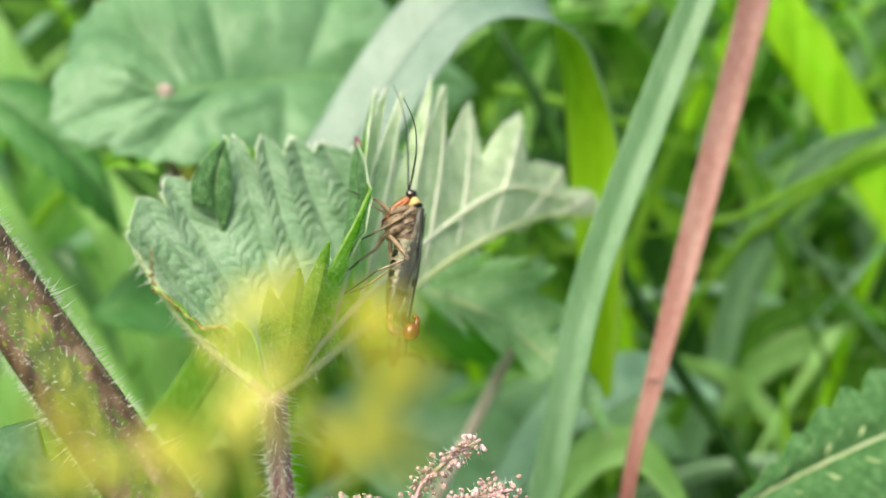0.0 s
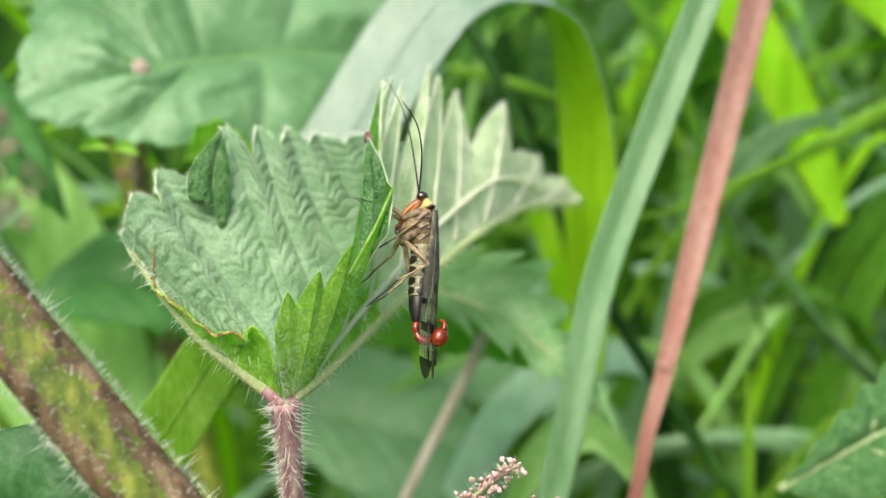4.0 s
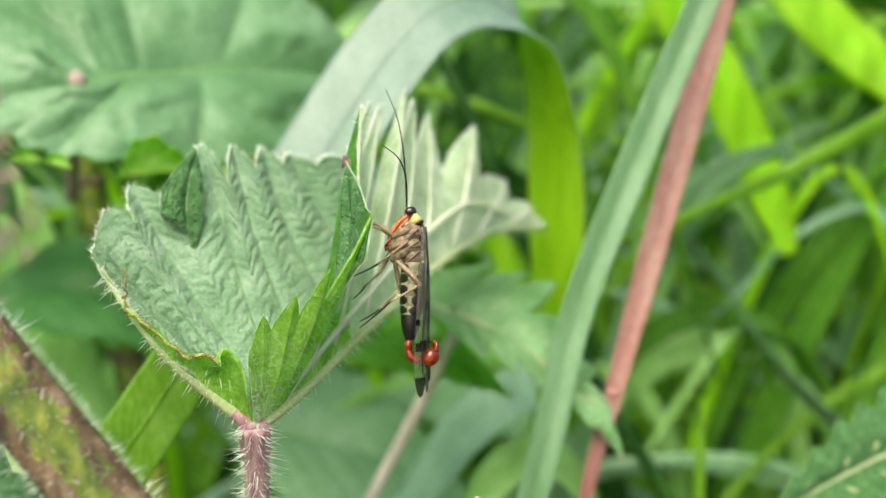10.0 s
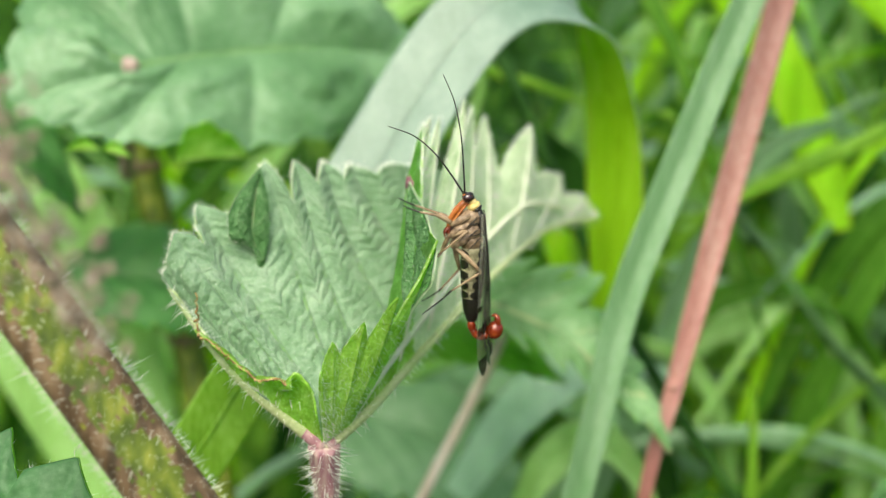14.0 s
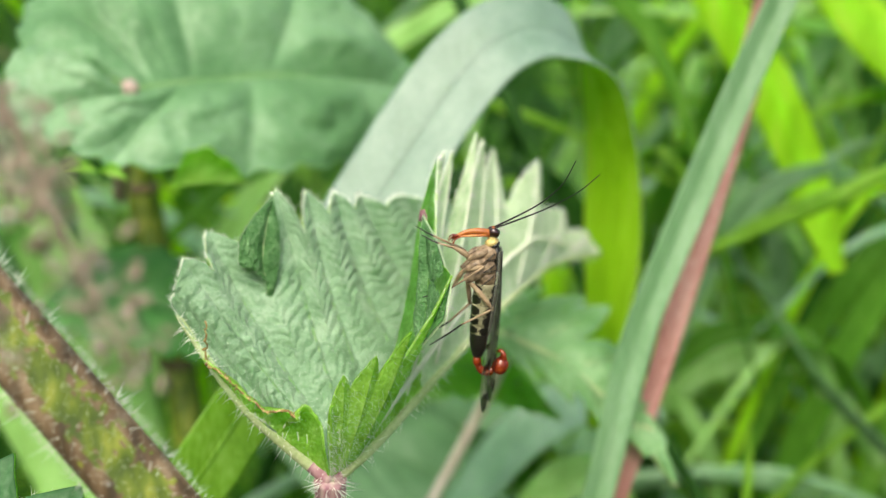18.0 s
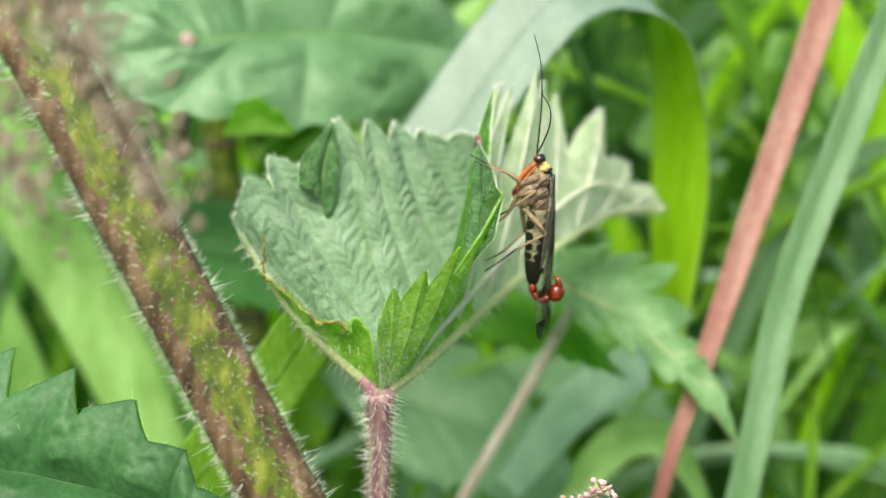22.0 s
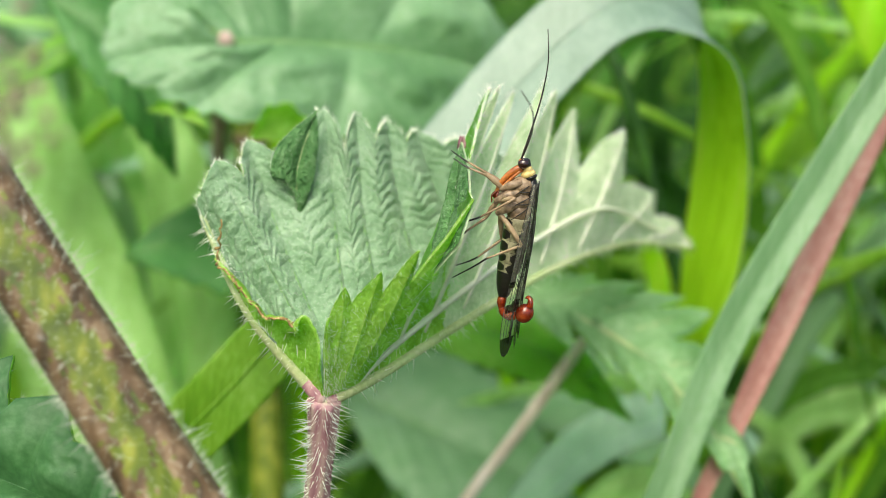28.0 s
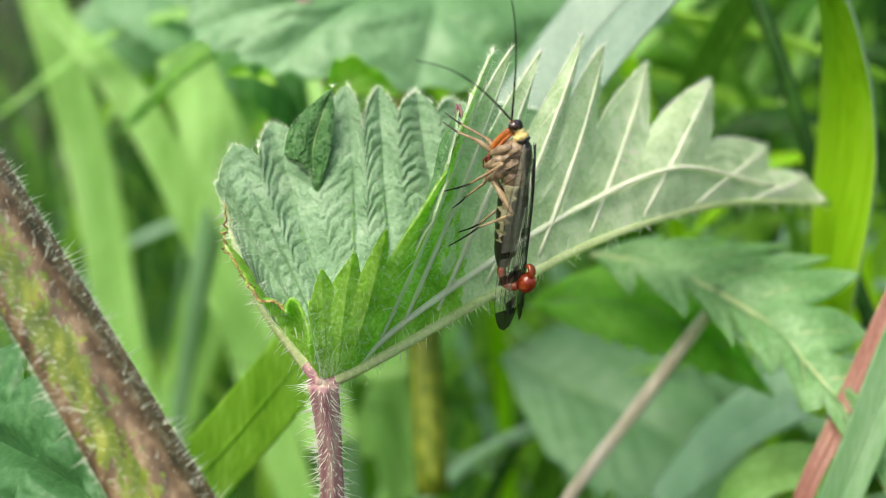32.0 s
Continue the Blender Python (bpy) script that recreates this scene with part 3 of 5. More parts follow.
part("front_vein", local(vb), VEIN_TOP, main_leaf, "green veins of the front leaf teeth")
vb = bmesh.new()
vein_net(vb, far_half, False, 12, 0.00012, 0.97)
part("upper_vein", local(vb), VEIN_TOP, main_leaf, "pale green sunken leaf veins")
vb = bmesh.new()
tube(vb, [near_half.at(s, 0, -0.0002)[0] for s in (0, 0.15, 0.3, 0.45, 0.6, 0.75, 0.9, 1.0)], [0.0005, 0.00048, 0.0004, 0.0003], 40, 10)
part("midrib", local(vb), RIB, main_leaf, "thick pale midrib")
vb = tube(bmesh.new(), FOLD, [0.0006, 0.0004, 0.00025], 24, 10)
part("fold_vein", local(vb), RIB, main_leaf, "green vein along the fold")
vb = tube(bmesh.new(), [spline(FOLD, 0.5 * k / 5) for k in range(6)], [0.00068, 0.0005, 0.00035, 0.0001], 16, 10)
tube(vb, [near_half.at(s, 0, -0.0002)[0] for s in (0, 0.1, 0.2, 0.3)], [0.0006, 0.00055, 0.0005, 0.0002], 16, 10)
part("rib_base", local(vb), PETIOLE, main_leaf, "pink-tinged base of the leaf ribs")
EDGE = [lobe.at(u, 1.0)[0] for u in (0.48, 0.56, 0.62, 0.68, 0.74, 0.8, 0.86, 0.92, 0.98)] + [Vector((-0.0268, 0.0960, 0.5296))]
vb = bmesh.new()
for k in range(40):
    a, b = spline(EDGE, k / 40), spline(EDGE, (k + 1) / 40)
    w = Vector((RNG.gauss(0, 1), RNG.gauss(0, 1), RNG.gauss(0, 1))) * 0.00012
    tube(vb, [a + w, a.lerp(b, 0.5) - w, b + w * 0.5], [0.00009 * RNG.uniform(0.4, 1.6), 0.00007], 3, 6)
part("withered_edge", local(vb), BROWN_EDGE, main_leaf, "crisp brown withered leaf edge")
STALK = [(-0.0145, 0.0925, 0.4700), (-0.0147, 0.0925, 0.4984), (-0.0151, 0.0922, 0.5104), (-0.0155, 0.0914, 0.5172)]
vb = tube(bmesh.new(), STALK, [0.0013, 0.0011, 0.0010, 0.0013], 40, 24, 6, 0.10)
part("leaf_stalk", local(vb), PETIOLE, main_leaf, "hairy purple-red leaf stalk")
hb = bmesh.new()
half_hairs(hb, near_half, RNG, 3600, 0.0004, True, 1500, 0.3)
half_hairs(hb, far_half, RNG, 6000, 0.0004, False, 900)
half_hairs(hb, far_half, RNG, 0, 0.0009, False, 1500)
half_hairs(hb, tooth, RNG, 200, 0.0003, False, 260)
for one in (flap_a, flap_b):
    half_hairs(hb, one, RNG, 160, 0.0004, False, 90)
for _ in range(22):
    spike(hb, tooth.at(1, 0)[0], Vector((RNG.gauss(-0.3, 0.6), RNG.gauss(0, 0.5), 1)), 0.0007 * RNG.uniform(0.4, 1.1), 0.000025)
half_hairs(hb, near_half, RNG, 1600, 0.0008, True)
for k in range(5, 15):
    for _ in range(150):
        q, nrm = near_half.at(min(0.985, (k + 1) / 15 + RNG.gauss(0, 0.004)), RNG.uniform(0.15, 1.0))
        spike(hb, q, -nrm + Vector((RNG.gauss(0, 0.6), RNG.gauss(0, 0.6), RNG.gauss(0, 0.6))), 0.0009 * RNG.uniform(0.4, 1.2), 0.000025)
half_hairs(hb, near_half, RNG, 0, 0.0009, True, 3200, 0.36)
half_hairs(hb, near_half, RNG, 0, 0.0006, True, 160)
half_hairs(hb, lobe, RNG, 120, 0.0005, True, 120)
rod_hairs(hb, STALK[1:], [0.0011] * 3, RNG, 260, 0.0017)
rod_hairs(hb, STALK[1:], [0.0011] * 3, RNG, 900, 0.0006)
rod_hairs(hb, FOLD, [0.0005, 0.0003], RNG, 170, 0.0014)
rod_hairs(hb, MID, [0.0006, 0.0004], RNG, 300, 0.0013)
tagged(part("hair", local(hb), HAIR, main_leaf, "fine pale stinging hairs"), kind="stuff")
tagged(main_leaf, "young nettle leaf folded along its midrib, hairy, with a withered edge", "leaf")

# ---------------------------------------------------------------- leaves round it
back_leaf, _h = leaf_thing("large_nettle_leaf",
    [(-0.0394, 0.1533, 0.5401), (-0.0285, 0.1620, 0.5412), (-0.0130, 0.1720, 0.5415), (0.0060, 0.1860, 0.5385)],
    [(-0.0394, 0.1533, 0.5401), (-0.0540, 0.1585, 0.5426), (-0.0535, 0.1680, 0.5520), (-0.0433, 0.1780, 0.5620), (-0.0226, 0.1840, 0.5615), (-0.0090, 0.1850, 0.5510), (0.0060, 0.1860, 0.5385)],
    [(-0.0394, 0.1533, 0.5401), (-0.0535, 0.1565, 0.5438), (-0.0540, 0.1480, 0.5345), (-0.0452, 0.1460, 0.5310), (-0.0342, 0.1480, 0.5294), (-0.0210, 0.1560, 0.5285), (-0.0075, 0.1690, 0.5295), (0.0060, 0.1860, 0.5385)],
    "large mature nettle leaf, green and softly ribbed", teeth=17, notch=0.1, quilt=0.0021, cup=0.0010, vein_r=0.0003, rows=0.3, fan=2.2, folds=5, mats=(SATIN, BACK_UNDER))
bm = bmesh.new()
tube(bm, [(-0.0440, 0.176, 0.520), (-0.0420, 0.164, 0.533), (-0.0394, 0.1538, 0.5398)], [0.0012, 0.0011, 0.0009], 20, 10)
part("leaf_stalk", bm, PETIOLE, back_leaf, "purple leaf stalk under the blade")
bm = bmesh.new()
ellipsoid(bm, (-0.0394, 0.1530, 0.5403), (0.0012, 0.0008, 0.0012))
part("leaf_joint", bm, PETIOLE, back_leaf, "pale joint of the leaf veins")
curl = Half([(-0.0330, 0.1452, 0.5290), (-0.0285, 0.1465, 0.5294), (-0.0235, 0.1490, 0.5292)], [(-0.0330, 0.1452, 0.5290), (-0.0308, 0.1440, 0.5342), (-0.0285, 0.1440, 0.5348), (-0.0258, 0.1460, 0.5330), (-0.0235, 0.1490, 0.5292)], 3, 0.25, 0.0002, 0.0006, True, 0.0)
part("curled_tooth", leaf_half(bmesh.new(), curl, 40, 10), [NETTLE_UNDER, NETTLE_UNDER], back_leaf, "curled leaf tooth showing a brighter underside")
for foot, crown, heel in (((-0.0463, 0.1439, 0.5305), (-0.0441, 0.1438, 0.5322), (-0.0417, 0.143, 0.5308)), ((-0.0417, 0.143, 0.5308), (-0.0399, 0.143, 0.5322), (-0.0379, 0.1421, 0.5301))):
    scallop = Half([foot, tuple((a + b) / 2 for a, b in zip(foot, heel)), heel], [foot, crown, heel], 2, 0.1, 0.0002, 0.0004, True, 0.0)
    part("curled_tooth", leaf_half(bmesh.new(), scallop, 24, 8), [NETTLE_UNDER, NETTLE_UNDER], back_leaf, "curled leaf tooth showing a brighter underside")
LOW_BASE, LOW_TIP = (-0.0080, 0.1430, 0.5150), (0.0280, 0.1243, 0.5000)
PALE_TOP = leafy("pale_leaf_top", (0.16, 0.34, 0.12), (0.26, 0.46, 0.21), (0.42, 0.6, 0.36), rough=0.42, glow=0.4, broad=160, fine=1500, relief=0.4, spec=0.5)
low_leaf, _h = leaf_thing("lower_nettle_leaf",
    [LOW_BASE, (0.0014, 0.1411, 0.5152), (0.0073, 0.1391, 0.5137), (0.0147, 0.1351, 0.5119), (0.0198, 0.1311, 0.5084), (0.0237, 0.1286, 0.5058), LOW_TIP],
    [LOW_BASE, (0.0000, 0.1480, 0.5172), (0.0083, 0.1480, 0.5178), (0.0145, 0.1480, 0.5180), (0.0200, 0.1470, 0.5175), (0.0235, 0.1455, 0.5163), (0.0247, 0.1391, 0.5114), (0.0265, 0.1331, 0.5078), (0.0274, 0.1285, 0.5040), LOW_TIP],
    [LOW_BASE, (-0.0020, 0.1380, 0.5120), (0.0049, 0.1341, 0.5116), (0.0105, 0.1325, 0.5098), (0.0150, 0.1305, 0.5080), (0.0188, 0.1281, 0.5056), (0.0239, 0.1262, 0.5030), LOW_TIP],
    "drooping pale nettle leaf with pointed teeth and a water drop", notch=0.85, quilt=0.0008, cup=0.0006, mats=(PALE_TOP, BACK_UNDER), mats_b=(PALE_TOP, BACK_UNDER), vein_r=0.0003, vein_mat=RIB, tips=True, fan=1.5)
bm = bmesh.new()
ellipsoid(bm, (0.0078, 0.1385, 0.5146), (0.0006, 0.0006, 0.0006))
WATER, wn2, wl2 = nodes_of("clear_water")
wn2["Principled BSDF"].inputs["Transmission Weight"].default_value = 1.0
wn2["Principled BSDF"].inputs["IOR"].default_value = 1.33
wn2["Principled BSDF"].inputs["Roughness"].default_value = 0.02
tagged(obj("water_drop", bm, WATER, low_leaf), "small clear water drop")
CORNER = leafy("smooth_deep_green_leaf", (0.045, 0.14, 0.045), (0.075, 0.2, 0.07), (0.13, 0.28, 0.12), rough=0.45, glow=0.2, broad=160, fine=1500, relief=0.25, spec=0.3)
corner_leaf, _h = leaf_thing("corner_nettle_leaf",
    [(-0.0613, 0.094, 0.508), (-0.0528, 0.09, 0.5087), (-0.0426, 0.087, 0.5092), (-0.0339, 0.0845, 0.5088), (-0.0281, 0.083, 0.5078), (-0.0238, 0.0815, 0.5063)],
    [(-0.0613, 0.094, 0.508), (-0.0571, 0.096, 0.5161), (-0.0472, 0.093, 0.5186), (-0.0412, 0.0905, 0.5181), (-0.0355, 0.088, 0.5166), (-0.0307, 0.0855, 0.5134), (-0.0275, 0.0835, 0.5104), (-0.0238, 0.0815, 0.5063)],
    [(-0.0613, 0.094, 0.508), (-0.0508, 0.084, 0.5036), (-0.0411, 0.081, 0.5043), (-0.0321, 0.08, 0.5047), (-0.0238, 0.0815, 0.5063)],
    "dark green nettle leaf with large pointed teeth beside the stem", notch=0.5, quilt=0.0009, cup=0.0008, rng=RNG, hairs=160, mats=(CORNER, BACK_UNDER), tips=True, power=1.1, vein_r=0.0002, vein_mat=CORNER, fan=1.2, rows=0.3)
BUD_BASE, BUD_TIP = (-0.0164, 0.0900, 0.5021), (-0.0143, 0.0885, 0.5103)
small_leaf, _h = leaf_thing("small_nettle_leaf",
    [BUD_BASE, (-0.0152, 0.0890, 0.5062), BUD_TIP],
    [BUD_BASE, (-0.0177, 0.0889, 0.5060), (-0.0174, 0.0885, 0.5080), (-0.0163, 0.0880, 0.5100), BUD_TIP],
    [BUD_BASE, (-0.0118, 0.0900, 0.5050), (-0.0112, 0.0895, 0.5072), (-0.0124, 0.0890, 0.5094), BUD_TIP],
    "small fresh green nettle leaf in front of the leaf stalk", notch=0.3, quilt=0.0003, cup=0.0003, rng=RNG, hairs=150, mats=(NETTLE_UNDER, NETTLE_UNDER), tips=True, power=0.9, nu=80, nv=14, vein_r=0.0001, rows=0.5)
serrate, _h = leaf_thing("serrated_nettle_leaf",
    [(0.0311, 0.1134, 0.4959), (0.0418, 0.1157, 0.5006), (0.0553, 0.1183, 0.5055), (0.0710, 0.1216, 0.5093)],
    [(0.0311, 0.1134, 0.4959), (0.0364, 0.1158, 0.5014), (0.0422, 0.1184, 0.5068), (0.0479, 0.1203, 0.5103), (0.0562, 0.1216, 0.5138), (0.0710, 0.1216, 0.5093)],
    [(0.0311, 0.1134, 0.4959), (0.0402, 0.1114, 0.4940), (0.0530, 0.1126, 0.4965), (0.0633, 0.1152, 0.5004), (0.0710, 0.1216, 0.5093)],
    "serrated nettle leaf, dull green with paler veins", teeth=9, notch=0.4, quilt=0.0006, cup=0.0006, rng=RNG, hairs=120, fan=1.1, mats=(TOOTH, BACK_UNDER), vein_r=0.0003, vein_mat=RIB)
for spec in (
    ([(-0.0250, 0.190, 0.478), (-0.0100, 0.186, 0.476), (0.0080, 0.182, 0.472), (0.0260, 0.180, 0.462)], 0.016, "broad dark green leaf low behind the nettle"),
    ([(-0.0120, 0.151, 0.5035), (-0.0020, 0.151, 0.5060), (0.0090, 0.150, 0.5045), (0.0210, 0.148, 0.4980)], 0.0065, "bright yellow-green leaf low behind the nettle"),
    ([(-0.0600, 0.175, 0.500), (-0.0480, 0.172, 0.506), (-0.0330, 0.170, 0.504), (-0.0220, 0.168, 0.497)], 0.010, "soft green leaf behind the nettle stem"),
    ([(-0.0900, 0.215, 0.560), (-0.0750, 0.212, 0.566), (-0.0600, 0.208, 0.562), (-0.0480, 0.205, 0.552)], 0.012, "mid-green leaf at the back of the nettles"),
    ([(0.0050, 0.210, 0.470), (0.0220, 0.207, 0.478), (0.0400, 0.204, 0.474), (0.0550, 0.200, 0.462)], 0.012, "shaded green leaf among the grass"),
    ([(-0.1250, 0.214, 0.535), (-0.1100, 0.212, 0.536), (-0.0950, 0.210, 0.529), (-0.0840, 0.207, 0.516)], 0.014, "soft mid-green leaf far behind the stem"),
    ([(-0.0632, 0.1749, 0.5375), (-0.0714, 0.1722, 0.5326), (-0.0785, 0.1691, 0.5262), (-0.0851, 0.1652, 0.5167)], 0.0075, "grey-green drooping nettle leaf behind the stem"),
    ([(-0.1374, 0.2218, 0.5243), (-0.1259, 0.2246, 0.528), (-0.112, 0.2255, 0.5248), (-0.102, 0.2239, 0.5154)], 0.016, "pale blurred leaf far behind the nettles"),
    ([(-0.0750, 0.170, 0.540), (-0.0660, 0.168, 0.536), (-0.0570, 0.166, 0.528), (-0.0500, 0.164, 0.517)], 0.008, "narrow drooping nettle leaf"),
):
    mid, half_w, words = spec
    up = [mid[0], *[(x, y + half_w * 0.9, z + half_w * 0.55) for x, y, z in mid[1:3]], mid[3]]
    down = [mid[0], *[(x, y - half_w * 0.9, z - half_w * 0.45) for x, y, z in mid[1:3]], mid[3]]
    leaf_thing("background_leaf", mid, up, down, words, teeth=11, notch=0.16, nu=70, nv=10, mats=(BACK_UNDER, BACK_UNDER) if half_w == 0.0065 else (SATIN, BACK_TOP) if mid[0][2] < 0.48 else (SATIN, BACK_UNDER) if mid[0][0] < -0.09 or half_w == 0.0075 else (BACK_TOP, BACK_UNDER), group="leaves behind the nettle", vein_r=0.00025)

# ---------------------------------------------------------------- stems and blades
AT = Matrix.Translation((0.0270, -0.0800, -0.5220))
stem = thing("nettle_plant", (-0.0270, 0.0800, 0.5220))
LSTEM = [(-0.0640, 0.0850, 0.5750), (-0.0518, 0.0840, 0.5545), (-0.0414, 0.0814, 0.5406), (-0.0320, 0.0786, 0.5280), (-0.0230, 0.0757, 0.5159), (-0.0130, 0.0725, 0.5025), (0.0060, 0.066, 0.475)]
sb = tube(bmesh.new(), LSTEM, [0.0026, 0.0028, 0.0031], 420, 72, 4, 0.1, 0, 1, -1.2 + math.pi / 4)
sb.transform(AT)
part("stalk", sb, [STEM, STEM_RED], stem, "four-ribbed green and red-brown stalk")
hb = bmesh.new()
rod_hairs(hb, LSTEM, [0.0027, 0.0031], RNG, 11000, 0.0006)
rod_hairs(hb, LSTEM, [0.0027, 0.0031], RNG, 430, 0.0017)
hb.transform(AT)
tagged(part("hair", hb, HAIR, stem, "pale stinging hairs"), kind="stuff")
tagged(stem, "slanting hairy nettle plant stem, green with red-brown ribs", "stem")


def catkin(name, points, size, mat, label, seed, loose=1.0, count=60, group=""):
    """A nettle catkin: a thread set with tiny bud clusters."""
    rng = random.Random(seed)
    top = thing(name)
    part("thread", tube(bmesh.new(), points, [size * 0.16, size * 0.08], 16, 6), mat, top, "thin flower thread")
    bm = bmesh.new()
    bmesh.ops.create_icosphere(bm, subdivisions=2, radius=size * 0.11)
    for v in bm.verts:
        v.co *= 1 + 0.25 * noise.noise(v.co * 4000)
    first = part("bud", bm, mat, top)
    for k in range(count):
        bud = first if k == 0 else new("bud", first.data)
        p = spline(points, rng.random()) + Vector((rng.gauss(0, 1), rng.gauss(0, 1), rng.gauss(0, 1))) * size * 0.3 * loose
        bud.parent = top
        bud.matrix_basis = Matrix.Translation(p) @ pose(0, 0, 0, rng.uniform(0, 180), rng.uniform(0, 180), 0) @ Matrix.Diagonal((1, 0.7, 1.2, 1)) @ Matrix.Scale(rng.uniform(0.6, 1.5), 4)
    hb = bmesh.new()
    rod_hairs(hb, points, [size * 0.4] * 2, rng, count, size * 0.5)
    tagged(part("hair", hb, HAIR, top, "short pale hairs"), kind="stuff")
    return tagged(top, label, "flower", group)


catkins = []
for k, pts in enumerate(([(-0.0030, 0.0785, 0.5060), (-0.0022, 0.0793, 0.5128), (0.0001, 0.0798, 0.5156), (0.0030, 0.0801, 0.5175)], [(-0.0017, 0.0785, 0.5080), (0.0010, 0.0790, 0.5120), (0.0030, 0.0792, 0.5130), (0.0057, 0.0793, 0.5136)], [(-0.0125, 0.0822, 0.5090), (-0.0090, 0.0805, 0.5114), (-0.0060, 0.0795, 0.5120), (-0.0040, 0.0790, 0.5110)])):
    catkins.append(catkin("pink_catkin", pts, 0.0016, CATKIN, "pinkish nettle catkin of tiny buds", 20 + k, 1.0, 190, "pink catkins"))
for k, pts in enumerate(([(-0.0430, 0.0610, 0.5560), (-0.0354, 0.0590, 0.5520), (-0.0325, 0.0575, 0.5490)], [(-0.0340, 0.0590, 0.5540), (-0.0305, 0.0568, 0.5475), (-0.0268, 0.0550, 0.5412)], [(-0.0420, 0.0600, 0.5500), (-0.0370, 0.0585, 0.5450), (-0.0340, 0.0578, 0.5400)])):
    catkin("brown_catkin", pts, 0.0021, CATKIN_DRY, "withered grey-brown nettle catkin", 40 + k, 1.7, 150, "brown catkins")
yellow = thing("yellow_flower_spray")
for k, (x, y, z, n) in enumerate(((-4.8, 26.0, 542.9, 5), (-4.4, 25.6, 540.3, 7), (-1.8, 24.6, 542.4, 4), (-6.6, 25.2, 538.9, 8), (-1.6, 24.3, 541.1, 6), (-8.6, 24.3, 539.9, 6))):
    rng = random.Random(60 + k)
    bm = bmesh.new()
    for _ in range(n):
        p = Vector((x + rng.gauss(0, 0.55), y + rng.gauss(0, 0.5), z + rng.gauss(0, 0.8))) * MM
        ellipsoid(bm, p, (0.00045, 0.0002, 0.0006), pose(0, 0, 0, rng.uniform(-60, 60), rng.uniform(-60, 60), 0), 8, 6)
    part("flower_head", bm, PETAL, yellow, "loose head of small yellow petals")
    part("flower_stalk", tube(bmesh.new(), [(x * MM, y * MM, z * MM), (x * MM - 0.001, y * MM, z * MM - 0.008), (x * MM - 0.003, y * MM, z * MM - 0.03)], [0.00008, 0.00012], 10, 6), GRASS, yellow, "thin green flower stalk")
tagged(yellow, "spray of small yellow flowers close by, swaying", "flower")

# the underside's lime carries the transmitted light in its colour
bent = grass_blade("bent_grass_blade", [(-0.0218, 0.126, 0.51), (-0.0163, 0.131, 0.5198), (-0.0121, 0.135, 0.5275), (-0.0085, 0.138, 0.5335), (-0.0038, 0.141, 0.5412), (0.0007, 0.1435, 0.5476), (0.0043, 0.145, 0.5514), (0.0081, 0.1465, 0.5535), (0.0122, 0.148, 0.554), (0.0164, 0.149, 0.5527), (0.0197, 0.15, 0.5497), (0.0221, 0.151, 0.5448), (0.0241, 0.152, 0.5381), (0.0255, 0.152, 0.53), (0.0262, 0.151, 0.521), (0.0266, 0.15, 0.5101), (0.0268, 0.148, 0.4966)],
    [0.009, 0.0105, 0.011, 0.0112, 0.0112, 0.0112, 0.011, 0.0108, 0.0106, 0.0104, 0.0104, 0.0104, 0.0102, 0.0098, 0.009, 0.007, 0.004], [BENT_TOP, LIT_GRASS], "broad blue-green grass blade bent over, its hanging end coloured as sunlit through", (0.5, -0.55, -0.67), 0.12, 1, across=24, count=90, keel=0.00007)
red = grass_blade("red_grass_stalk", [(0.020, 0.118, 0.440), (0.0263, 0.1265, 0.4897), (0.0302, 0.1304, 0.5055), (0.0362, 0.1378, 0.5240), (0.0455, 0.1488, 0.5540), (0.052, 0.156, 0.580)],
    [0.0015, 0.0018, 0.0024, 0.0036, 0.0042, 0.0043], [RED_STALK, RED_STALK], "faded red flat grass stalk", (1, 0, 0), 0.3, 1, across=12, keel=0.0003)
bm = bmesh.new()
ellipsoid(bm, (0.0302, 0.1304, 0.5055), (0.0010, 0.0008, 0.0006))
part("node", bm, RED_STALK, red, "dark swollen node")
second = grass_blade("upright_grass_blade", [(0.008, 0.115, 0.450), (0.0190, 0.1233, 0.5007), (0.0229, 0.1278, 0.5178), (0.0292, 0.1318, 0.5344), (0.0365, 0.136, 0.5524), (0.050, 0.142, 0.585)],
    [0.0033, 0.0040, 0.0042, 0.0044, 0.0042, 0.0035], [DULL, DULL], "upright dull green grass blade", (1, 0, 0), 0.3, 1, across=16, origin=(0.0295, 0.132, 0.535), keel=0.00012)
grass_blade("grass_blade", [(-0.0480, 0.100, 0.480), (-0.0356, 0.1075, 0.4967), (-0.0280, 0.1105, 0.5074), (-0.0237, 0.1140, 0.5136), (-0.0166, 0.1197, 0.5223), (-0.010, 0.126, 0.530)], [0.007, 0.0072, 0.007, 0.007, 0.006, 0.003], [BRIGHT, BRIGHT], "ribbed green grass blade slanting behind the leaf", (0.9, 0, -0.4), 0.1, 1, across=20, keel=0.0003)
grass_blade("thin_grass_blade", [(0.0265, 0.1622, 0.5172), (0.0412, 0.1625, 0.5193), (0.0551, 0.1638, 0.5249), (0.0708, 0.1654, 0.5322), (0.10, 0.168, 0.549)], [0.0003, 0.0009, 0.0016, 0.0026, 0.0034], [BRIGHT, BRIGHT], "thin pale green grass blade leaning across the red stalk", (0, 0, 1), 0.2)
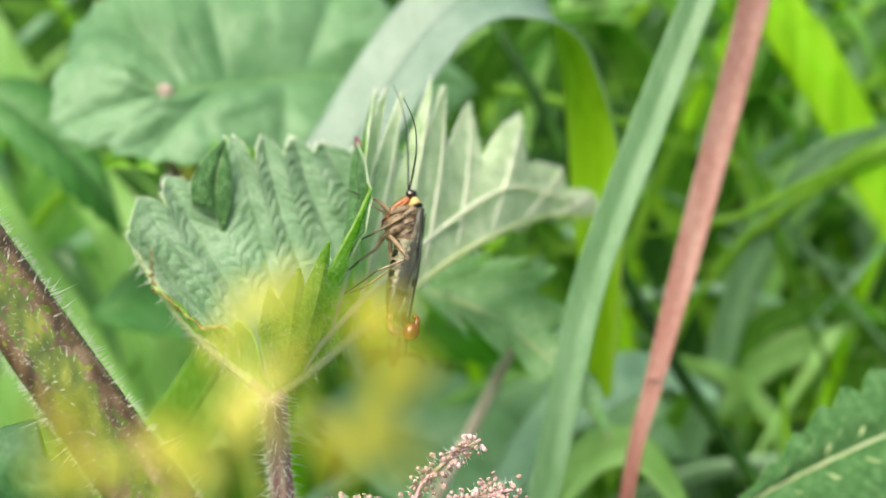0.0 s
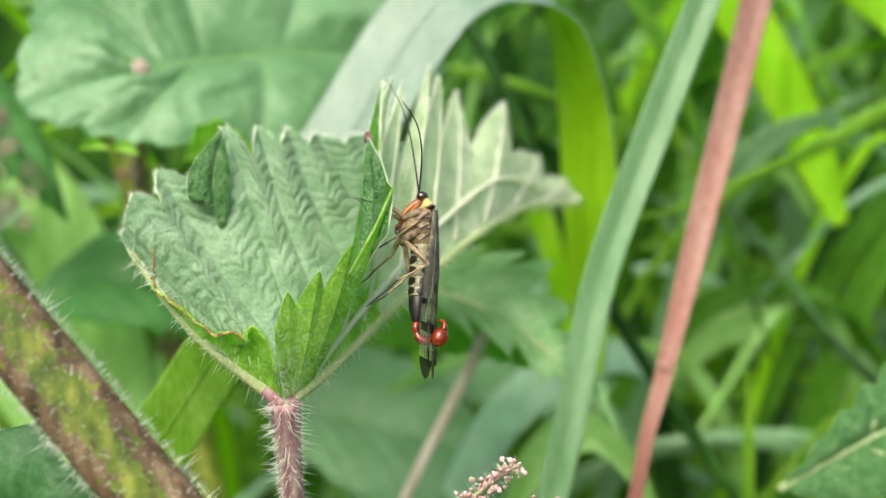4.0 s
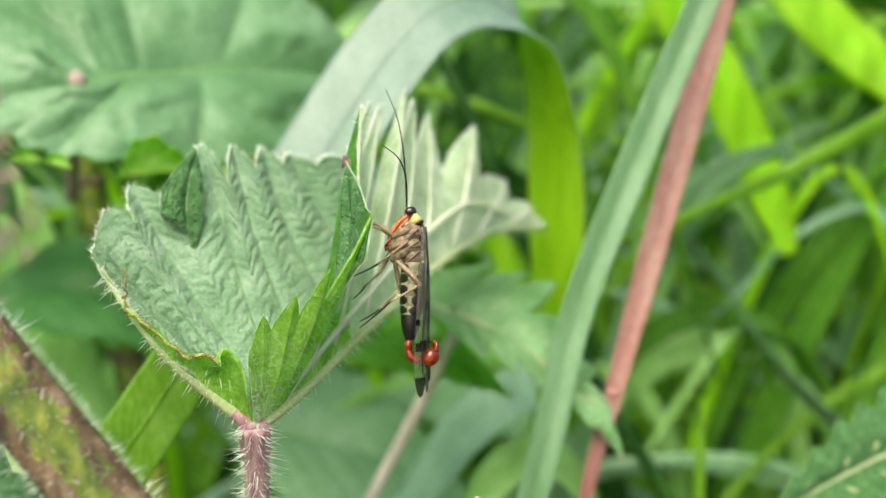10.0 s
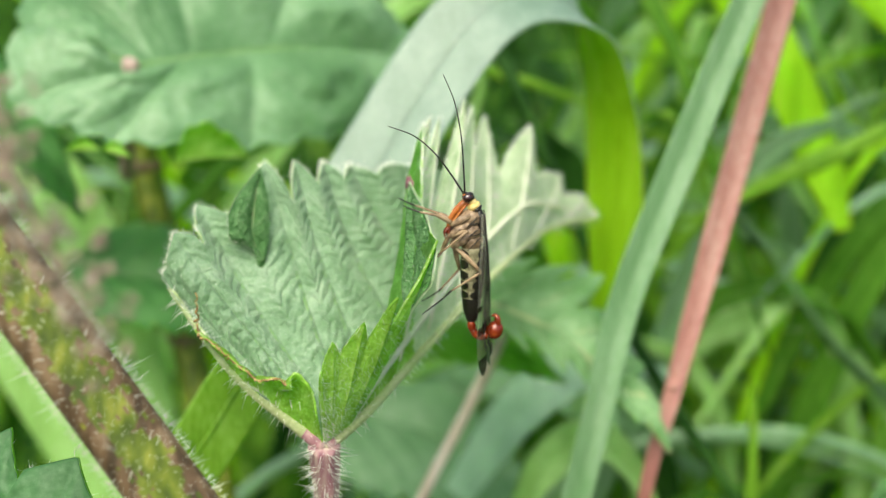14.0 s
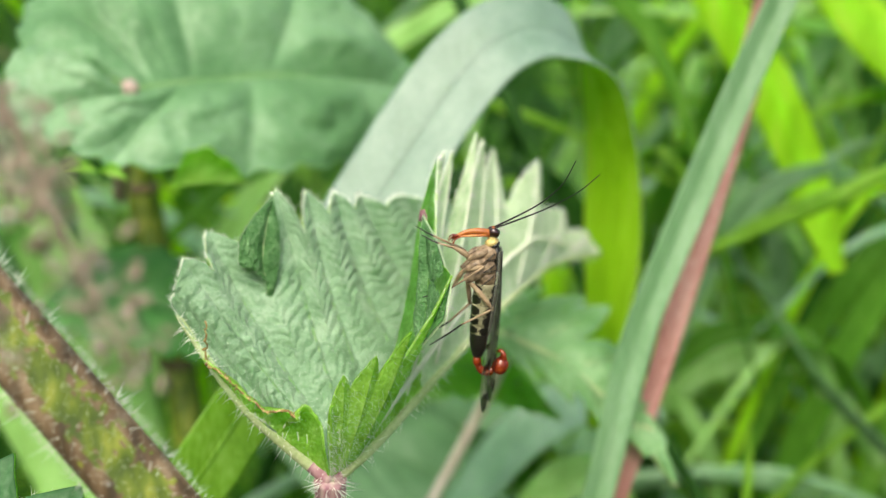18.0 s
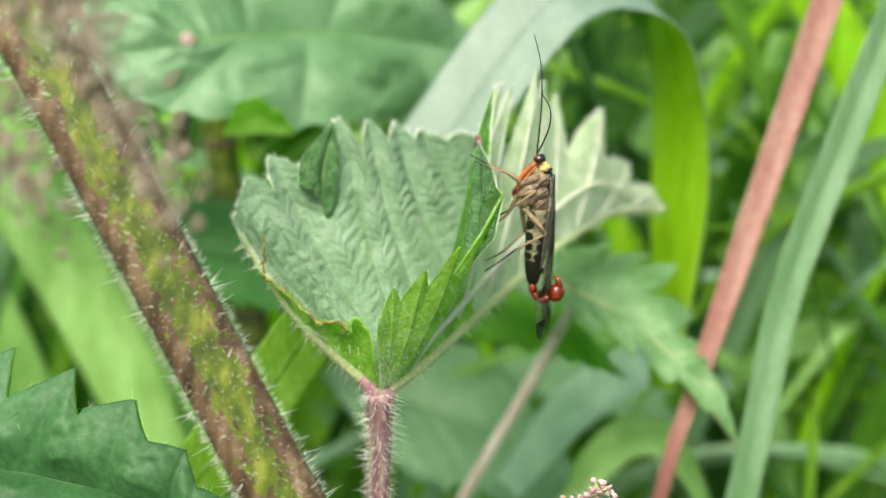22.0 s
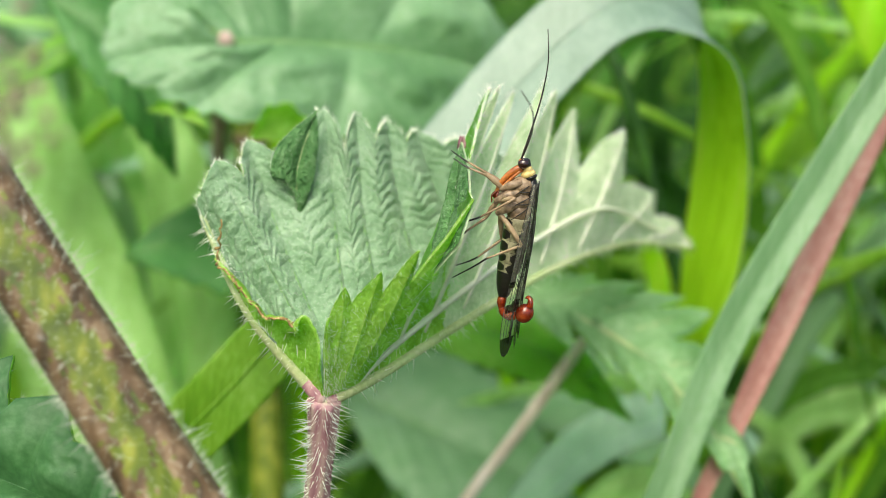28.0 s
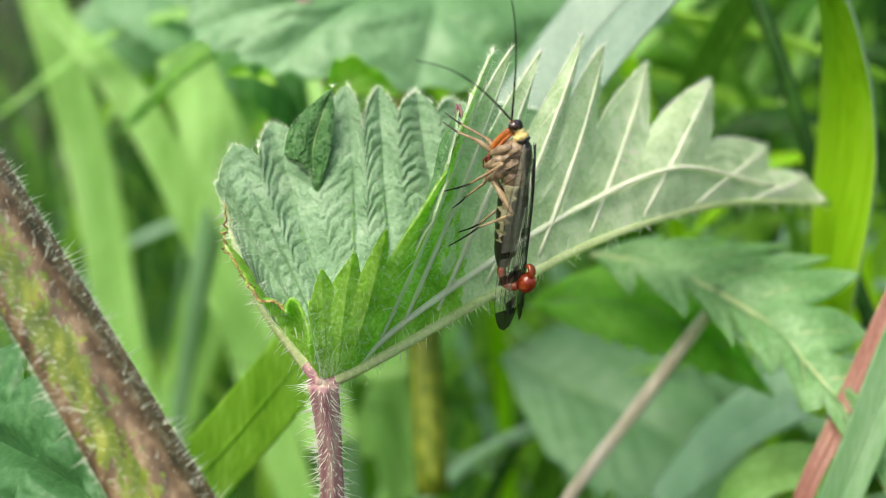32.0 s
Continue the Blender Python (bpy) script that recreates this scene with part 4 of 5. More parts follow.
grass_blade("broad_bright_blade", [(0.045, 0.197, 0.572), (0.0569, 0.1958, 0.5556), (0.0650, 0.1936, 0.5448), (0.0720, 0.1920, 0.5335), (0.0775, 0.189, 0.5215), (0.0810, 0.186, 0.5120)], [0.009, 0.009, 0.0095, 0.009, 0.0075, 0.003], [LIT_GRASS, LIT_GRASS], "broad bright yellow-green grass blade", (0.9, 0, 0.4), 0.2, keel=0.0004)
grass_blade("broad_bright_blade", [(0.070, 0.212, 0.580), (0.080, 0.208, 0.566), (0.091, 0.203, 0.554), (0.105, 0.197, 0.544), (0.120, 0.192, 0.537)], [0.008, 0.010, 0.011, 0.010, 0.006], [LIT_GRASS, LIT_GRASS], "broad yellow-green grass blade at the back", (0.9, 0, 0.4), 0.2, keel=0.0004)
grass_blade("slender_bright_blade", [(0.049, 0.1381, 0.465), (0.0483, 0.1409, 0.486), (0.0484, 0.143, 0.4939), (0.0482, 0.1445, 0.4998)], [0.002, 0.0018, 0.0013, 0.0002], [BRIGHT, BRIGHT], "slender upright yellow-green grass blade", (1, 0.2, 0), 0.3, keel=0.00015)
grass_blade("soft_broad_blade", [(-0.0871, 0.1874, 0.5275), (-0.0768, 0.1833, 0.5103), (-0.067, 0.18, 0.4958), (-0.0575, 0.1763, 0.4802), (-0.0496, 0.1722, 0.464)], [0.010, 0.0125, 0.013, 0.012, 0.010], [PALE_GRASS, PALE_GRASS], "broad soft light green grass blade", (0.9, 0.3, 0.5), 0.2, keel=0.0004)
grass_blade("soft_broad_blade", [(-0.0698, 0.2019, 0.5239), (-0.0608, 0.1976, 0.5131), (-0.0557, 0.194, 0.5031), (-0.0505, 0.1898, 0.4912), (-0.0443, 0.1836, 0.4728)], [0.008, 0.011, 0.0125, 0.012, 0.010], [PALE_GRASS, PALE_GRASS], "broad soft pale green grass blade", (0.9, 0.3, 0.5), 0.2, keel=0.0004)
for x, y, z, lean, w in ((-0.098, 0.225, 0.540, 0.05, 0.012), (-0.128, 0.235, 0.545, 0.07, 0.013), (-0.080, 0.215, 0.505, -0.04, 0.010), (-0.140, 0.22, 0.515, 0.03, 0.011), (-0.108, 0.205, 0.500, 0.06, 0.009)):
    grass_blade("soft_broad_blade", [(x + lean, y - 0.01, z - 0.11), (x + lean * 0.6, y - 0.004, z - 0.06), (x + lean * 0.3, y, z - 0.02), (x, y, z + 0.012), (x - lean * 0.4, y + 0.004, z + 0.03)], [w, w, w, w * 0.9, w * 0.5], [PALE_GRASS, PALE_GRASS], "broad soft pale green grass blade", (0.9, 0.3, 0.4), 0.2, keel=0.0004)
culm = tagged(obj("dark_grass_stem", tube(bmesh.new(), [(0.000, 0.184, 0.566), (0.0064, 0.1796, 0.5532), (0.0146, 0.1736, 0.5389), (0.0235, 0.1678, 0.5206), (0.0322, 0.1624, 0.5044), (0.0406, 0.1576, 0.4912), (0.056, 0.15, 0.470)], [0.0011] * 3, 40, 10), DARK_GRASS), "dark green round grass stem", "grass")
for p in ((0.0064, 0.1796, 0.5532), (0.0322, 0.1624, 0.5044)):
    bm = bmesh.new()
    ellipsoid(bm, p, (0.0014, 0.0014, 0.0011))
    part("stem_node", bm, DARK_GRASS, culm, "dark swollen node")
tagged(obj("dry_straw", tube(bmesh.new(), [(-0.012, 0.127, 0.465), (-0.0011, 0.1364, 0.4859), (0.0048, 0.1410, 0.4960), (0.0116, 0.1474, 0.5077), (0.0125, 0.1480, 0.5092)], [0.0008, 0.00085, 0.0009, 0.0005], 30, 10), STRAW), "pale dry straw stalk leaning among the grass", "straw")
shoot = tagged(obj("nettle_shoot", tube(bmesh.new(), [(-0.066, 0.201, 0.562), (-0.0571, 0.1986, 0.5498), (-0.0502, 0.1953, 0.5415), (-0.0450, 0.1890, 0.5202), (-0.0375, 0.1810, 0.4921), (-0.030, 0.170, 0.46)], [0.0027, 0.0028], 40, 14), STEM), "thick olive-green nettle stem under the large leaf", "stem")
for p in ((-0.0535, 0.1970, 0.5456), (-0.0450, 0.1890, 0.5202), (-0.0375, 0.1810, 0.4921)):
    bm = bmesh.new()
    ellipsoid(bm, p, (0.0033, 0.0033, 0.0016))
    part("stem_node", bm, STEM_RED, shoot, "brownish swollen node")
for pts, w, mats, words in (
    ([(0.0080, 0.1610, 0.4720), (0.0130, 0.1625, 0.4800), (0.0180, 0.1640, 0.4862), (0.0253, 0.1660, 0.4915), (0.0345, 0.1698, 0.4930), (0.047, 0.175, 0.487)], 0.0085, [GLAUCOUS, GLAUCOUS], "pale arching grass blade low down"),
    ([(0.0150, 0.1494, 0.4740), (0.0181, 0.1494, 0.4817), (0.0232, 0.1504, 0.4870), (0.0291, 0.1505, 0.4870), (0.0351, 0.1491, 0.4799), (0.042, 0.147, 0.466)], 0.0065, [PALE_GRASS, PALE_GRASS], "pale green curled grass blade"),
    ([(0.060, 0.199, 0.518), (0.0708, 0.1933, 0.5054), (0.0827, 0.1872, 0.4899), (0.0954, 0.1822, 0.4785), (0.11, 0.178, 0.467)], 0.0055, [DULL, DULL], "slanting dull grass blade"),
    ([(0.060, 0.215, 0.52), (0.072, 0.21, 0.527), (0.085, 0.205, 0.528), (0.098, 0.20, 0.522)], 0.005, [GLAUCOUS, DULL], "pale arching grass blade"),
    ([(0.040, 0.20, 0.44), (0.050, 0.196, 0.475), (0.056, 0.192, 0.505), (0.066, 0.19, 0.525), (0.08, 0.19, 0.532)], 0.006, [DULL, DULL], "bowed dull green grass blade"),
):
    grass_blade("grass_blade", pts, [w * 0.7, w, w, w * 0.9, w * 0.3], mats, words, (0.0, -0.7, -0.7) if w > 0.006 else (0.6, 0.2, -0.75), 0.2, 1, "grass behind the nettle", keel=0.0002)
rng = random.Random(77)
for k in range(64):
    y = rng.uniform(0.19, 0.36)
    x = rng.uniform(-0.34, 0.46) * y * 1.35
    if x < 0.03 and rng.random() < 0.55:
        x = rng.uniform(0.12, 0.46) * y * 1.2
    h = rng.uniform(0.50, 0.60) - 0.22 * (y - 0.19) + (0.02 if x > 0.03 else -0.02)
    way = rng.choice((-1, 1)) * rng.uniform(0.03, 0.15)
    dip = rng.uniform(0.0, 0.16)
    pts = [(x, y, h - 0.22), (x + way * 0.2, y, h - 0.10), (x + way * 0.5, y - 0.005, h - 0.02), (x + way * 0.85, y - 0.01, h + 0.01 - dip * 0.3), (x + way * 1.25, y - 0.012, h - dip)]
    w = rng.uniform(0.003, 0.009)
    mat = rng.choice((GRASS, BRIGHT, GRASS, DULL, PALE_GRASS, DARK_GRASS, GRASS, DARK_GRASS))
    grass_blade("grass_blade", pts, [w, w, w * 0.95, w * 0.7, w * 0.1], [mat, mat], {"bright_grass": "bright yellow-green grass blade, arching", "dull_green_grass": "dull green arching grass blade", "deep_green_grass": "dark green arching grass blade", "pale_green_grass": "pale green arching grass blade", "sunlit_hanging_grass": "sunlit lime-green arching grass blade", "meadow_grass": "green arching meadow grass blade"}[mat.name], (rng.uniform(0.4, 1), rng.uniform(-0.5, 0.5), rng.uniform(-0.8, 0.8)), 0.25, 0, "grass behind the nettle", 20, 4, keel=0.00025)

for k in range(90):
    y = rng.uniform(0.19, 0.36)
    x = rng.uniform(0.06, 0.5) * y * 1.25
    if k % 5 == 0:
        x = -x * 0.8
    z = 0.55 - 0.21 * y + rng.uniform(-0.35, 0.2) * y
    run, rise, bow = rng.choice((-1, 1)) * rng.uniform(0.03, 0.10), rng.uniform(-0.02, 0.06), rng.uniform(0.004, 0.03)
    pts = [(x - run * 0.9, y + 0.01, z - rise - bow * 2 - 0.06), (x - run * 0.55, y, z - rise * 0.5 - bow * 0.7), (x, y - 0.004, z + bow * 0.4), (x + run * 0.5, y - 0.006, z + rise * 0.4), (x + run, y - 0.006, z + rise - bow * 1.5)]
    w = rng.uniform(0.0014, 0.0042)
    mat = rng.choice((GLAUCOUS, DULL, BRIGHT, GRASS, LIT_GRASS, PALE_GRASS))
    grass_blade("narrow_grass_blade", pts, [w, w, w, w * 0.7, w * 0.1], [mat, mat], "narrow " + {"bright_grass": "yellow-green grass blade, thin and arching", "dull_green_grass": "dull green grass blade, thin and arching", "glaucous_grass": "pale blue-green grass blade, arching", "meadow_grass": "green meadow grass blade, arching", "sunlit_hanging_grass": "sunlit lime-green grass blade, arching", "pale_green_grass": "pale green grass blade, arching"}[mat.name], (rng.uniform(-0.3, 0.6), rng.uniform(-0.3, 0.3), 1), 0.25, 0, "narrow grass behind the nettle", 20, 4, keel=0.00012)

rng = random.Random(123)
for k in range(34):
    y = rng.uniform(0.2, 0.3)
    x, top = rng.uniform(0.1, 0.5) * y * 1.2, 0.55 - 0.21 * y + rng.uniform(-0.1, 0.28) * y
    run, w = rng.uniform(-0.035, 0.05), rng.uniform(0.0022, 0.0048)
    mat = rng.choice((LIT_GRASS, PALE_GRASS, BRIGHT, BRIGHT, GLAUCOUS, PALE_GRASS))
    grass_blade("slim_grass_blade", [(x - run, y + 0.01, top - 0.16), (x - run * 0.5, y + 0.004, top - 0.08), (x, y, top - 0.02), (x + run * 0.5, y - 0.004, top), (x + run * 1.2, y - 0.008, top - rng.uniform(0.005, 0.04))], [w, w, w, w * 0.8, w * 0.15], [mat, mat], "slim " + {"bright_grass": "yellow-green grass blade bowing at its tip", "glaucous_grass": "pale blue-green grass blade bowing at its tip", "sunlit_hanging_grass": "sunlit lime-green grass blade bowing at its tip", "pale_green_grass": "pale green grass blade bowing at its tip"}[mat.name], (1, rng.uniform(-0.6, 0.2), rng.uniform(-0.3, 0.3)), 0.2, 0, "slim grass behind the nettle", 20, 4, keel=0.0001)

# ---------------------------------------------------------------- the scorpionfly
EYE_RED = plain("dark_red_eye", [(0.02, 0.006, 0.006), (0.05, 0.012, 0.012)], 4000, 0.12, 0.05, spec=0.8, coat=0.6)
CHITIN = plain("black_chitin", [(0.008, 0.007, 0.006), (0.02, 0.017, 0.014)], 3000, 0.3, 0.3, dist=0.00003)
BEIGE = plain("beige_cuticle", [(0.12, 0.08, 0.045), (0.26, 0.18, 0.11), (0.39, 0.29, 0.19)], 2200, 0.42, 0.4, dist=0.00004)
CREAM = plain("cream_cuticle", [(0.16, 0.15, 0.08), (0.29, 0.27, 0.16), (0.4, 0.37, 0.25)], 1600, 0.45, 0.3, dist=0.00003)
YELLOW = plain("yellow_cuticle", [(0.6, 0.42, 0.12), (0.75, 0.58, 0.22), (0.8, 0.68, 0.35)], 1500, 0.45, 0.3, dist=0.00003)
ORANGE = plain("orange_beak", [(0.28, 0.07, 0.015), (0.5, 0.16, 0.03), (0.66, 0.29, 0.08)], 1200, 0.3, 0.3, dist=0.00003, coat=0.3)
RED = plain("glossy_red_tail", [(0.12, 0.01, 0.003), (0.22, 0.026, 0.006), (0.36, 0.07, 0.013)], 1500, 0.2, 0.2, dist=0.00002, coat=0.5)
LEG = plain("tan_leg", [(0.16, 0.1, 0.05), (0.34, 0.24, 0.14), (0.45, 0.34, 0.22)], 900, 0.45, 0.3, dist=0.00003)


def wing_skin(name, tint, clear):
    m, n, l = nodes_of(name)
    p = n["Principled BSDF"]
    a = noise_tex(n, l, 1500, 3)
    r = ramp(n, l, a.outputs[0], [(0.35, tint), (0.65, tuple(min(1, 1.6 * c) for c in tint))])
    l.new(r.outputs[0], p.inputs["Base Color"])
    p.inputs["Roughness"].default_value = 0.22
    t = n.new("ShaderNodeBsdfTransparent")
    mx = n.new("ShaderNodeMixShader")
    mx.inputs[0].default_value = clear
    l.new(p.outputs[0], mx.inputs[1])
    l.new(t.outputs[0], mx.inputs[2])
    l.new(mx.outputs[0], n["Material Output"].inputs[0])
    return m


WING = wing_skin("clear_wing_membrane", (0.7, 0.64, 0.48), 0.8)
WING_DARK = wing_skin("black_wing_patch", (0.012, 0.010, 0.009), 0.08)


def mm(*p):
    return Vector(p) * MM


def mms(points):
    return [mm(*p) for p in points]


fly = thing("scorpionfly")
NECK = mm(0.75, 0, 2.9)
head = new("head")
head.parent = fly
head.location = NECK


def on_head(name, bm, material, label):
    bm.transform(Matrix.Translation(-NECK))
    return part(name, bm, material, head, label)


bm = bmesh.new()
ellipsoid(bm, mm(0.45, 0, 3.5), mm(0.55, 0.55, 0.5))
ellipsoid(bm, mm(0.6, 0, 3.75), mm(0.35, 0.4, 0.3))
on_head("head_capsule", bm, CHITIN, "small black head")
bm = bmesh.new()
ellipsoid(bm, mm(0.72, 0, 3.15), mm(0.42, 0.5, 0.36))
on_head("face", bm, YELLOW, "yellow face behind the eyes")
for y in (-0.42, 0.42):
    bm = bmesh.new()
    ellipsoid(bm, mm(0.38, y, 3.6), mm(0.46, 0.32, 0.40), None, 24, 16)
    on_head("eye", bm, EYE_RED, "large glossy dark red eye")
bm = tube(bmesh.new(), mms([(0.35, 0, 3.3), (-0.25, 0, 3.02), (-0.9, 0, 2.55), (-1.45, 0, 1.9), (-1.75, 0, 1.15)]), [0.00036, 0.00034, 0.00026, 0.0002, 0.00018], 20, 14)
for y in (-0.2, 0.2):
    tube(bm, mms([(0.2, y, 3.05), (-0.5, y * 1.3, 2.45), (-1.2, y, 1.75), (-1.65, y * 0.8, 1.25)]), [0.00012, 0.00013, 0.0001, 0.00008], 14, 8)
on_head("beak", bm, ORANGE, "long orange beak pointing down")
bm = bmesh.new()
ellipsoid(bm, mm(-1.85, 0, 1.05), mm(0.2, 0.24, 0.36), pose(0, 0, 0, 0, 20, 0), 12, 8)
for y in (-0.22, 0.22):
    tube(bm, mms([(-1.7, y, 1.3), (-2.1, y * 1.5, 0.95), (-2.1, y * 1.6, 0.4)]), [0.00009, 0.00005], 8, 6)
    tube(bm, mms([(-1.55, y, 1.35), (-1.75, y * 1.7, 0.9), (-1.65, y * 1.8, 0.5)]), [0.00008, 0.00005], 8, 6)
on_head("mouthpart", bm, RED, "dark orange mouthparts")
bm = bmesh.new()
ellipsoid(bm, mm(0.8, 0, 2.75), mm(0.62, 0.7, 0.42), pose(0, 0, 0, 0, -15, 0))
part("collar", bm, YELLOW, fly, "yellow collar")
bm = bmesh.new()
ellipsoid(bm, mm(1.0, 0, 2.5), mm(0.55, 0.72, 0.26), pose(0, 0, 0, 0, -20, 0))
ellipsoid(bm, mm(1.15, 0, 1.3), mm(0.5, 0.75, 1.3))
part("back_plate", bm, CHITIN, fly, "black back plate of the thorax")
bm = bmesh.new()
ellipsoid(bm, mm(0.35, 0, 1.7), mm(1.05, 0.95, 0.9))
ellipsoid(bm, mm(0.1, 0, 0.6), mm(1.15, 1.0, 0.95))
ellipsoid(bm, mm(0.15, 0, -0.35), mm(1.05, 0.92, 0.85))
part("thorax", bm, BEIGE, fly, "beige-brown thorax")
for x0, z0, x1, z1, w in ((0.3, 2.1, -1.5, 1.5, 0.36), (0.1, 1.3, -1.9, 0.5, 0.44), (0.0, 0.4, -1.7, -0.5, 0.46)):
    for y in (-0.62, 0.62):
        bm = bmesh.new()
        tube(bm, mms([(x0, y, z0), ((x0 + x1) / 2, y * 1.25, (z0 + z1) / 2 + 0.1), (x1, y * 0.9, z1)]), [w * MM * 0.8, w * MM, w * MM * 0.45], 12, 12)
        part("hip", bm, BEIGE, fly, "swollen beige hip of a leg")
for x0, z0, x1, z1 in ((0.9, 1.9, -0.3, 1.1), (0.9, 0.9, -0.6, 0.1), (0.8, 0.0, -0.5, -0.9), (1.0, 1.4, 0.2, 1.35), (0.9, 0.4, 0.1, 0.35)):
    bm = tube(bmesh.new(), mms([(x0, -0.86, z0), ((x0 + x1) / 2, -1.04, (z0 + z1) / 2), (x1, -1.02, z1)]), [0.00004, 0.00005, 0.00003], 8, 6)
    part("side_seam", bm, CHITIN, fly, "thin dark seam")


def belly(name, a, b, r0, r1, mats, pattern, label, bulge=0.05):
    """One ring of the abdomen, banded by its side."""
    bm, n, sides, rings = bmesh.new(), 18, 56, []
    a, b = mm(*a), mm(*b)
    d = (b - a).normalized()
    e1 = (Vector((1, 0, 0)) - d * d.x).normalized()
    e2 = d.cross(e1)
    for k in range(n + 1):
        s = k / n
        r = (r0 + (r1 - r0) * s + bulge * math.sin(math.pi * s)) * MM
        rings.append([bm.verts.new(a.lerp(b, s) + (e1 * math.cos(2 * math.pi * j / sides) + e2 * 0.92 * math.sin(2 * math.pi * j / sides)) * r) for j in range(sides)])
    for k in range(n):
        for j in range(sides):
            f = bm.faces.new((rings[k][j], rings[k][(j + 1) % sides], rings[k + 1][(j + 1) % sides], rings[k + 1][j]))
            f.material_index = pattern(math.cos(2 * math.pi * (j + 0.5) / sides), (k + 0.5) / n)
    bm.faces.new(rings[0][::-1])
    bm.faces.new(rings[-1])
    return part(name, bm, mats, fly, label)


AX, AZ, RR = [0.15, 0.02, -0.14, -0.3, -0.46, -0.64], [-0.9, -1.8, -2.75, -3.7, -4.6, -5.4], [1.0, 1.06, 1.06, 1.02, 0.96, 0.88]
for k in range(5):
    dark = 0.5 - 0.2 * k
    belly("abdomen_ring", (AX[k], 0, AZ[k]), (AX[k + 1], 0, AZ[k + 1] - 0.06), RR[k], RR[k + 1], [CREAM, CHITIN], lambda c, s, q=dark: 1 if ((c - 1.05) / (1.1 - q * 0.8)) ** 2 + ((s - 0.52) / 0.62) ** 2 < 1 or ((c + 0.85) / 0.42) ** 2 + ((s - 0.5) / 0.4) ** 2 < 1 or s > 0.97 else 0, "cream abdomen ring with black blotches")
belly("abdomen_ring", (-0.64, 0, -5.4), (-0.95, 0, -7.55), 0.86, 0.42, [CHITIN], lambda c, s: 0, "black tapering end ring", 0.12)
tail = new("tail")
tail.parent = fly
tail.location = mm(-0.95, 0, -7.5)
bm = tube(bmesh.new(), mms([(0, 0, 0.1), (-0.08, 0, -0.4), (0.0, 0, -1.0)]), [0.0002, 0.00036, 0.0004, 0.0003], 12, 14)
part("tail_ring", bm, RED, tail, "glossy red tail ring")
bm = tube(bmesh.new(), mms([(-0.02, 0, -0.95), (0.25, 0, -1.45), (0.75, 0, -1.65), (1.2, 0, -1.6)]), [0.0003, 0.00038, 0.00042, 0.00034], 14, 14)
part("tail_ring", bm, RED, tail, "glossy red tail ring")
bm = bmesh.new()
ellipsoid(bm, mm(1.95, 0, -1.3), mm(0.77, 0.74, 0.86), pose(0, 0, 0, 0, 25, 0), 24, 16)
for y in (-0.25, 0.25):
    tube(bm, mms([(2.3, y, -0.7), (2.35, y * 1.2, -0.2), (2.1, y * 0.5, 0.1), (1.85, y * 0.2, 0.0)]), [0.0003, 0.00018, 0.00005], 12, 8)
part("tail_bulb", bm, RED, tail, "swollen red tail bulb with claspers")


def wing(name, base, tip, across, width, label):
    """A long rounded wing: clear skin with black patches, set with dark veins."""
    base, tip, across = mm(*base), mm(*tip), Vector(across).normalized()
    n, m, bm = 60, 12, bmesh.new()
    axis = (tip - base)
    across = (across - axis.normalized() * across.dot(axis.normalized())).normalized()
    nrm = axis.cross(across).normalized()

    def put(s, w, lift=0.0):
        half = width * MM / 2 * min(1.0, 0.28 + 2.2 * s) * math.sqrt(max(0.0, 1 - max(0.0, (s - 0.72) / 0.28) ** 2.4))
        return base + axis * s + across * (half * w) + nrm * (lift + 0.00012 * math.sin(6 * s) + 0.00025 * (1 - w * w) * (1 - s))
    grid = [[bm.verts.new(put(i / n, 2 * j / m - 1)) for j in range(m + 1)] for i in range(n + 1)]
    for i in range(n):
        for j in range(m):
            f = bm.faces.new((grid[i][j], grid[i + 1][j], grid[i + 1][j + 1], grid[i][j + 1]))
            s, w = (i + 0.5) / n, 2 * (j + 0.5) / m - 1
            f.material_index = 1 if s > 0.885 or (0.66 < s < 0.73 and abs(w) < 0.9 and (w > -0.2 or s > 0.69)) or (0.44 < s < 0.49 and w > 0.25) or (0.55 < s < 0.58 and w < -0.4) or (0.25 < s < 0.28 and -0.1 < w < 0.5) else 0
    skin = part(name, bm, [WING, WING_DARK], fly, label)
    vb = bmesh.new()
    for w in (-0.99, -0.6, -0.25, 0.1, 0.5, 0.99):
        tube(vb, [put(s, w * (0.7 + 0.3 * s) if abs(w) < 0.9 else w, 0.00001) for s in (0.0, 0.12, 0.25, 0.4, 0.55, 0.7, 0.82, 0.92, 0.985)], [0.00003, 0.000024, 0.000016], 30, 5)
    rng = random.Random(3)
    for _ in range(18):
        s, w = rng.uniform(0.3, 0.92), rng.choice((-0.6, -0.25, 0.1, 0.5))
        tube(vb, [put(s, w, 0.00001), put(s + 0.008, w + 0.12, 0.00001), put(s, w + 0.25, 0.00001)], [0.000016, 0.000016], 3, 4)
    part("wing_vein", vb, CHITIN, skin, "dark wing veins")


wing("forewing", (1.35, -0.75, 2.1), (-0.7, -0.9, -12.6), (0.45, 0.88, 0), 3.0, "clear wing with black tip and patches")
wing("forewing", (1.5, 0.75, 2.1), (0.1, 1.1, -12.4), (-0.05, 0.98, 0), 3.0, "clear wing with black tip and patches")
wing("hindwing", (1.25, -0.6, 1.0), (-0.3, -0.4, -11.6), (0.12, 0.98, 0), 2.7, "clear hind wing with dark blotches")
wing("hindwing", (1.35, 0.6, 1.0), (0.4, 0.9, -11.4), (-0.08, 0.98, 0), 2.7, "clear hind wing with dark blotches")


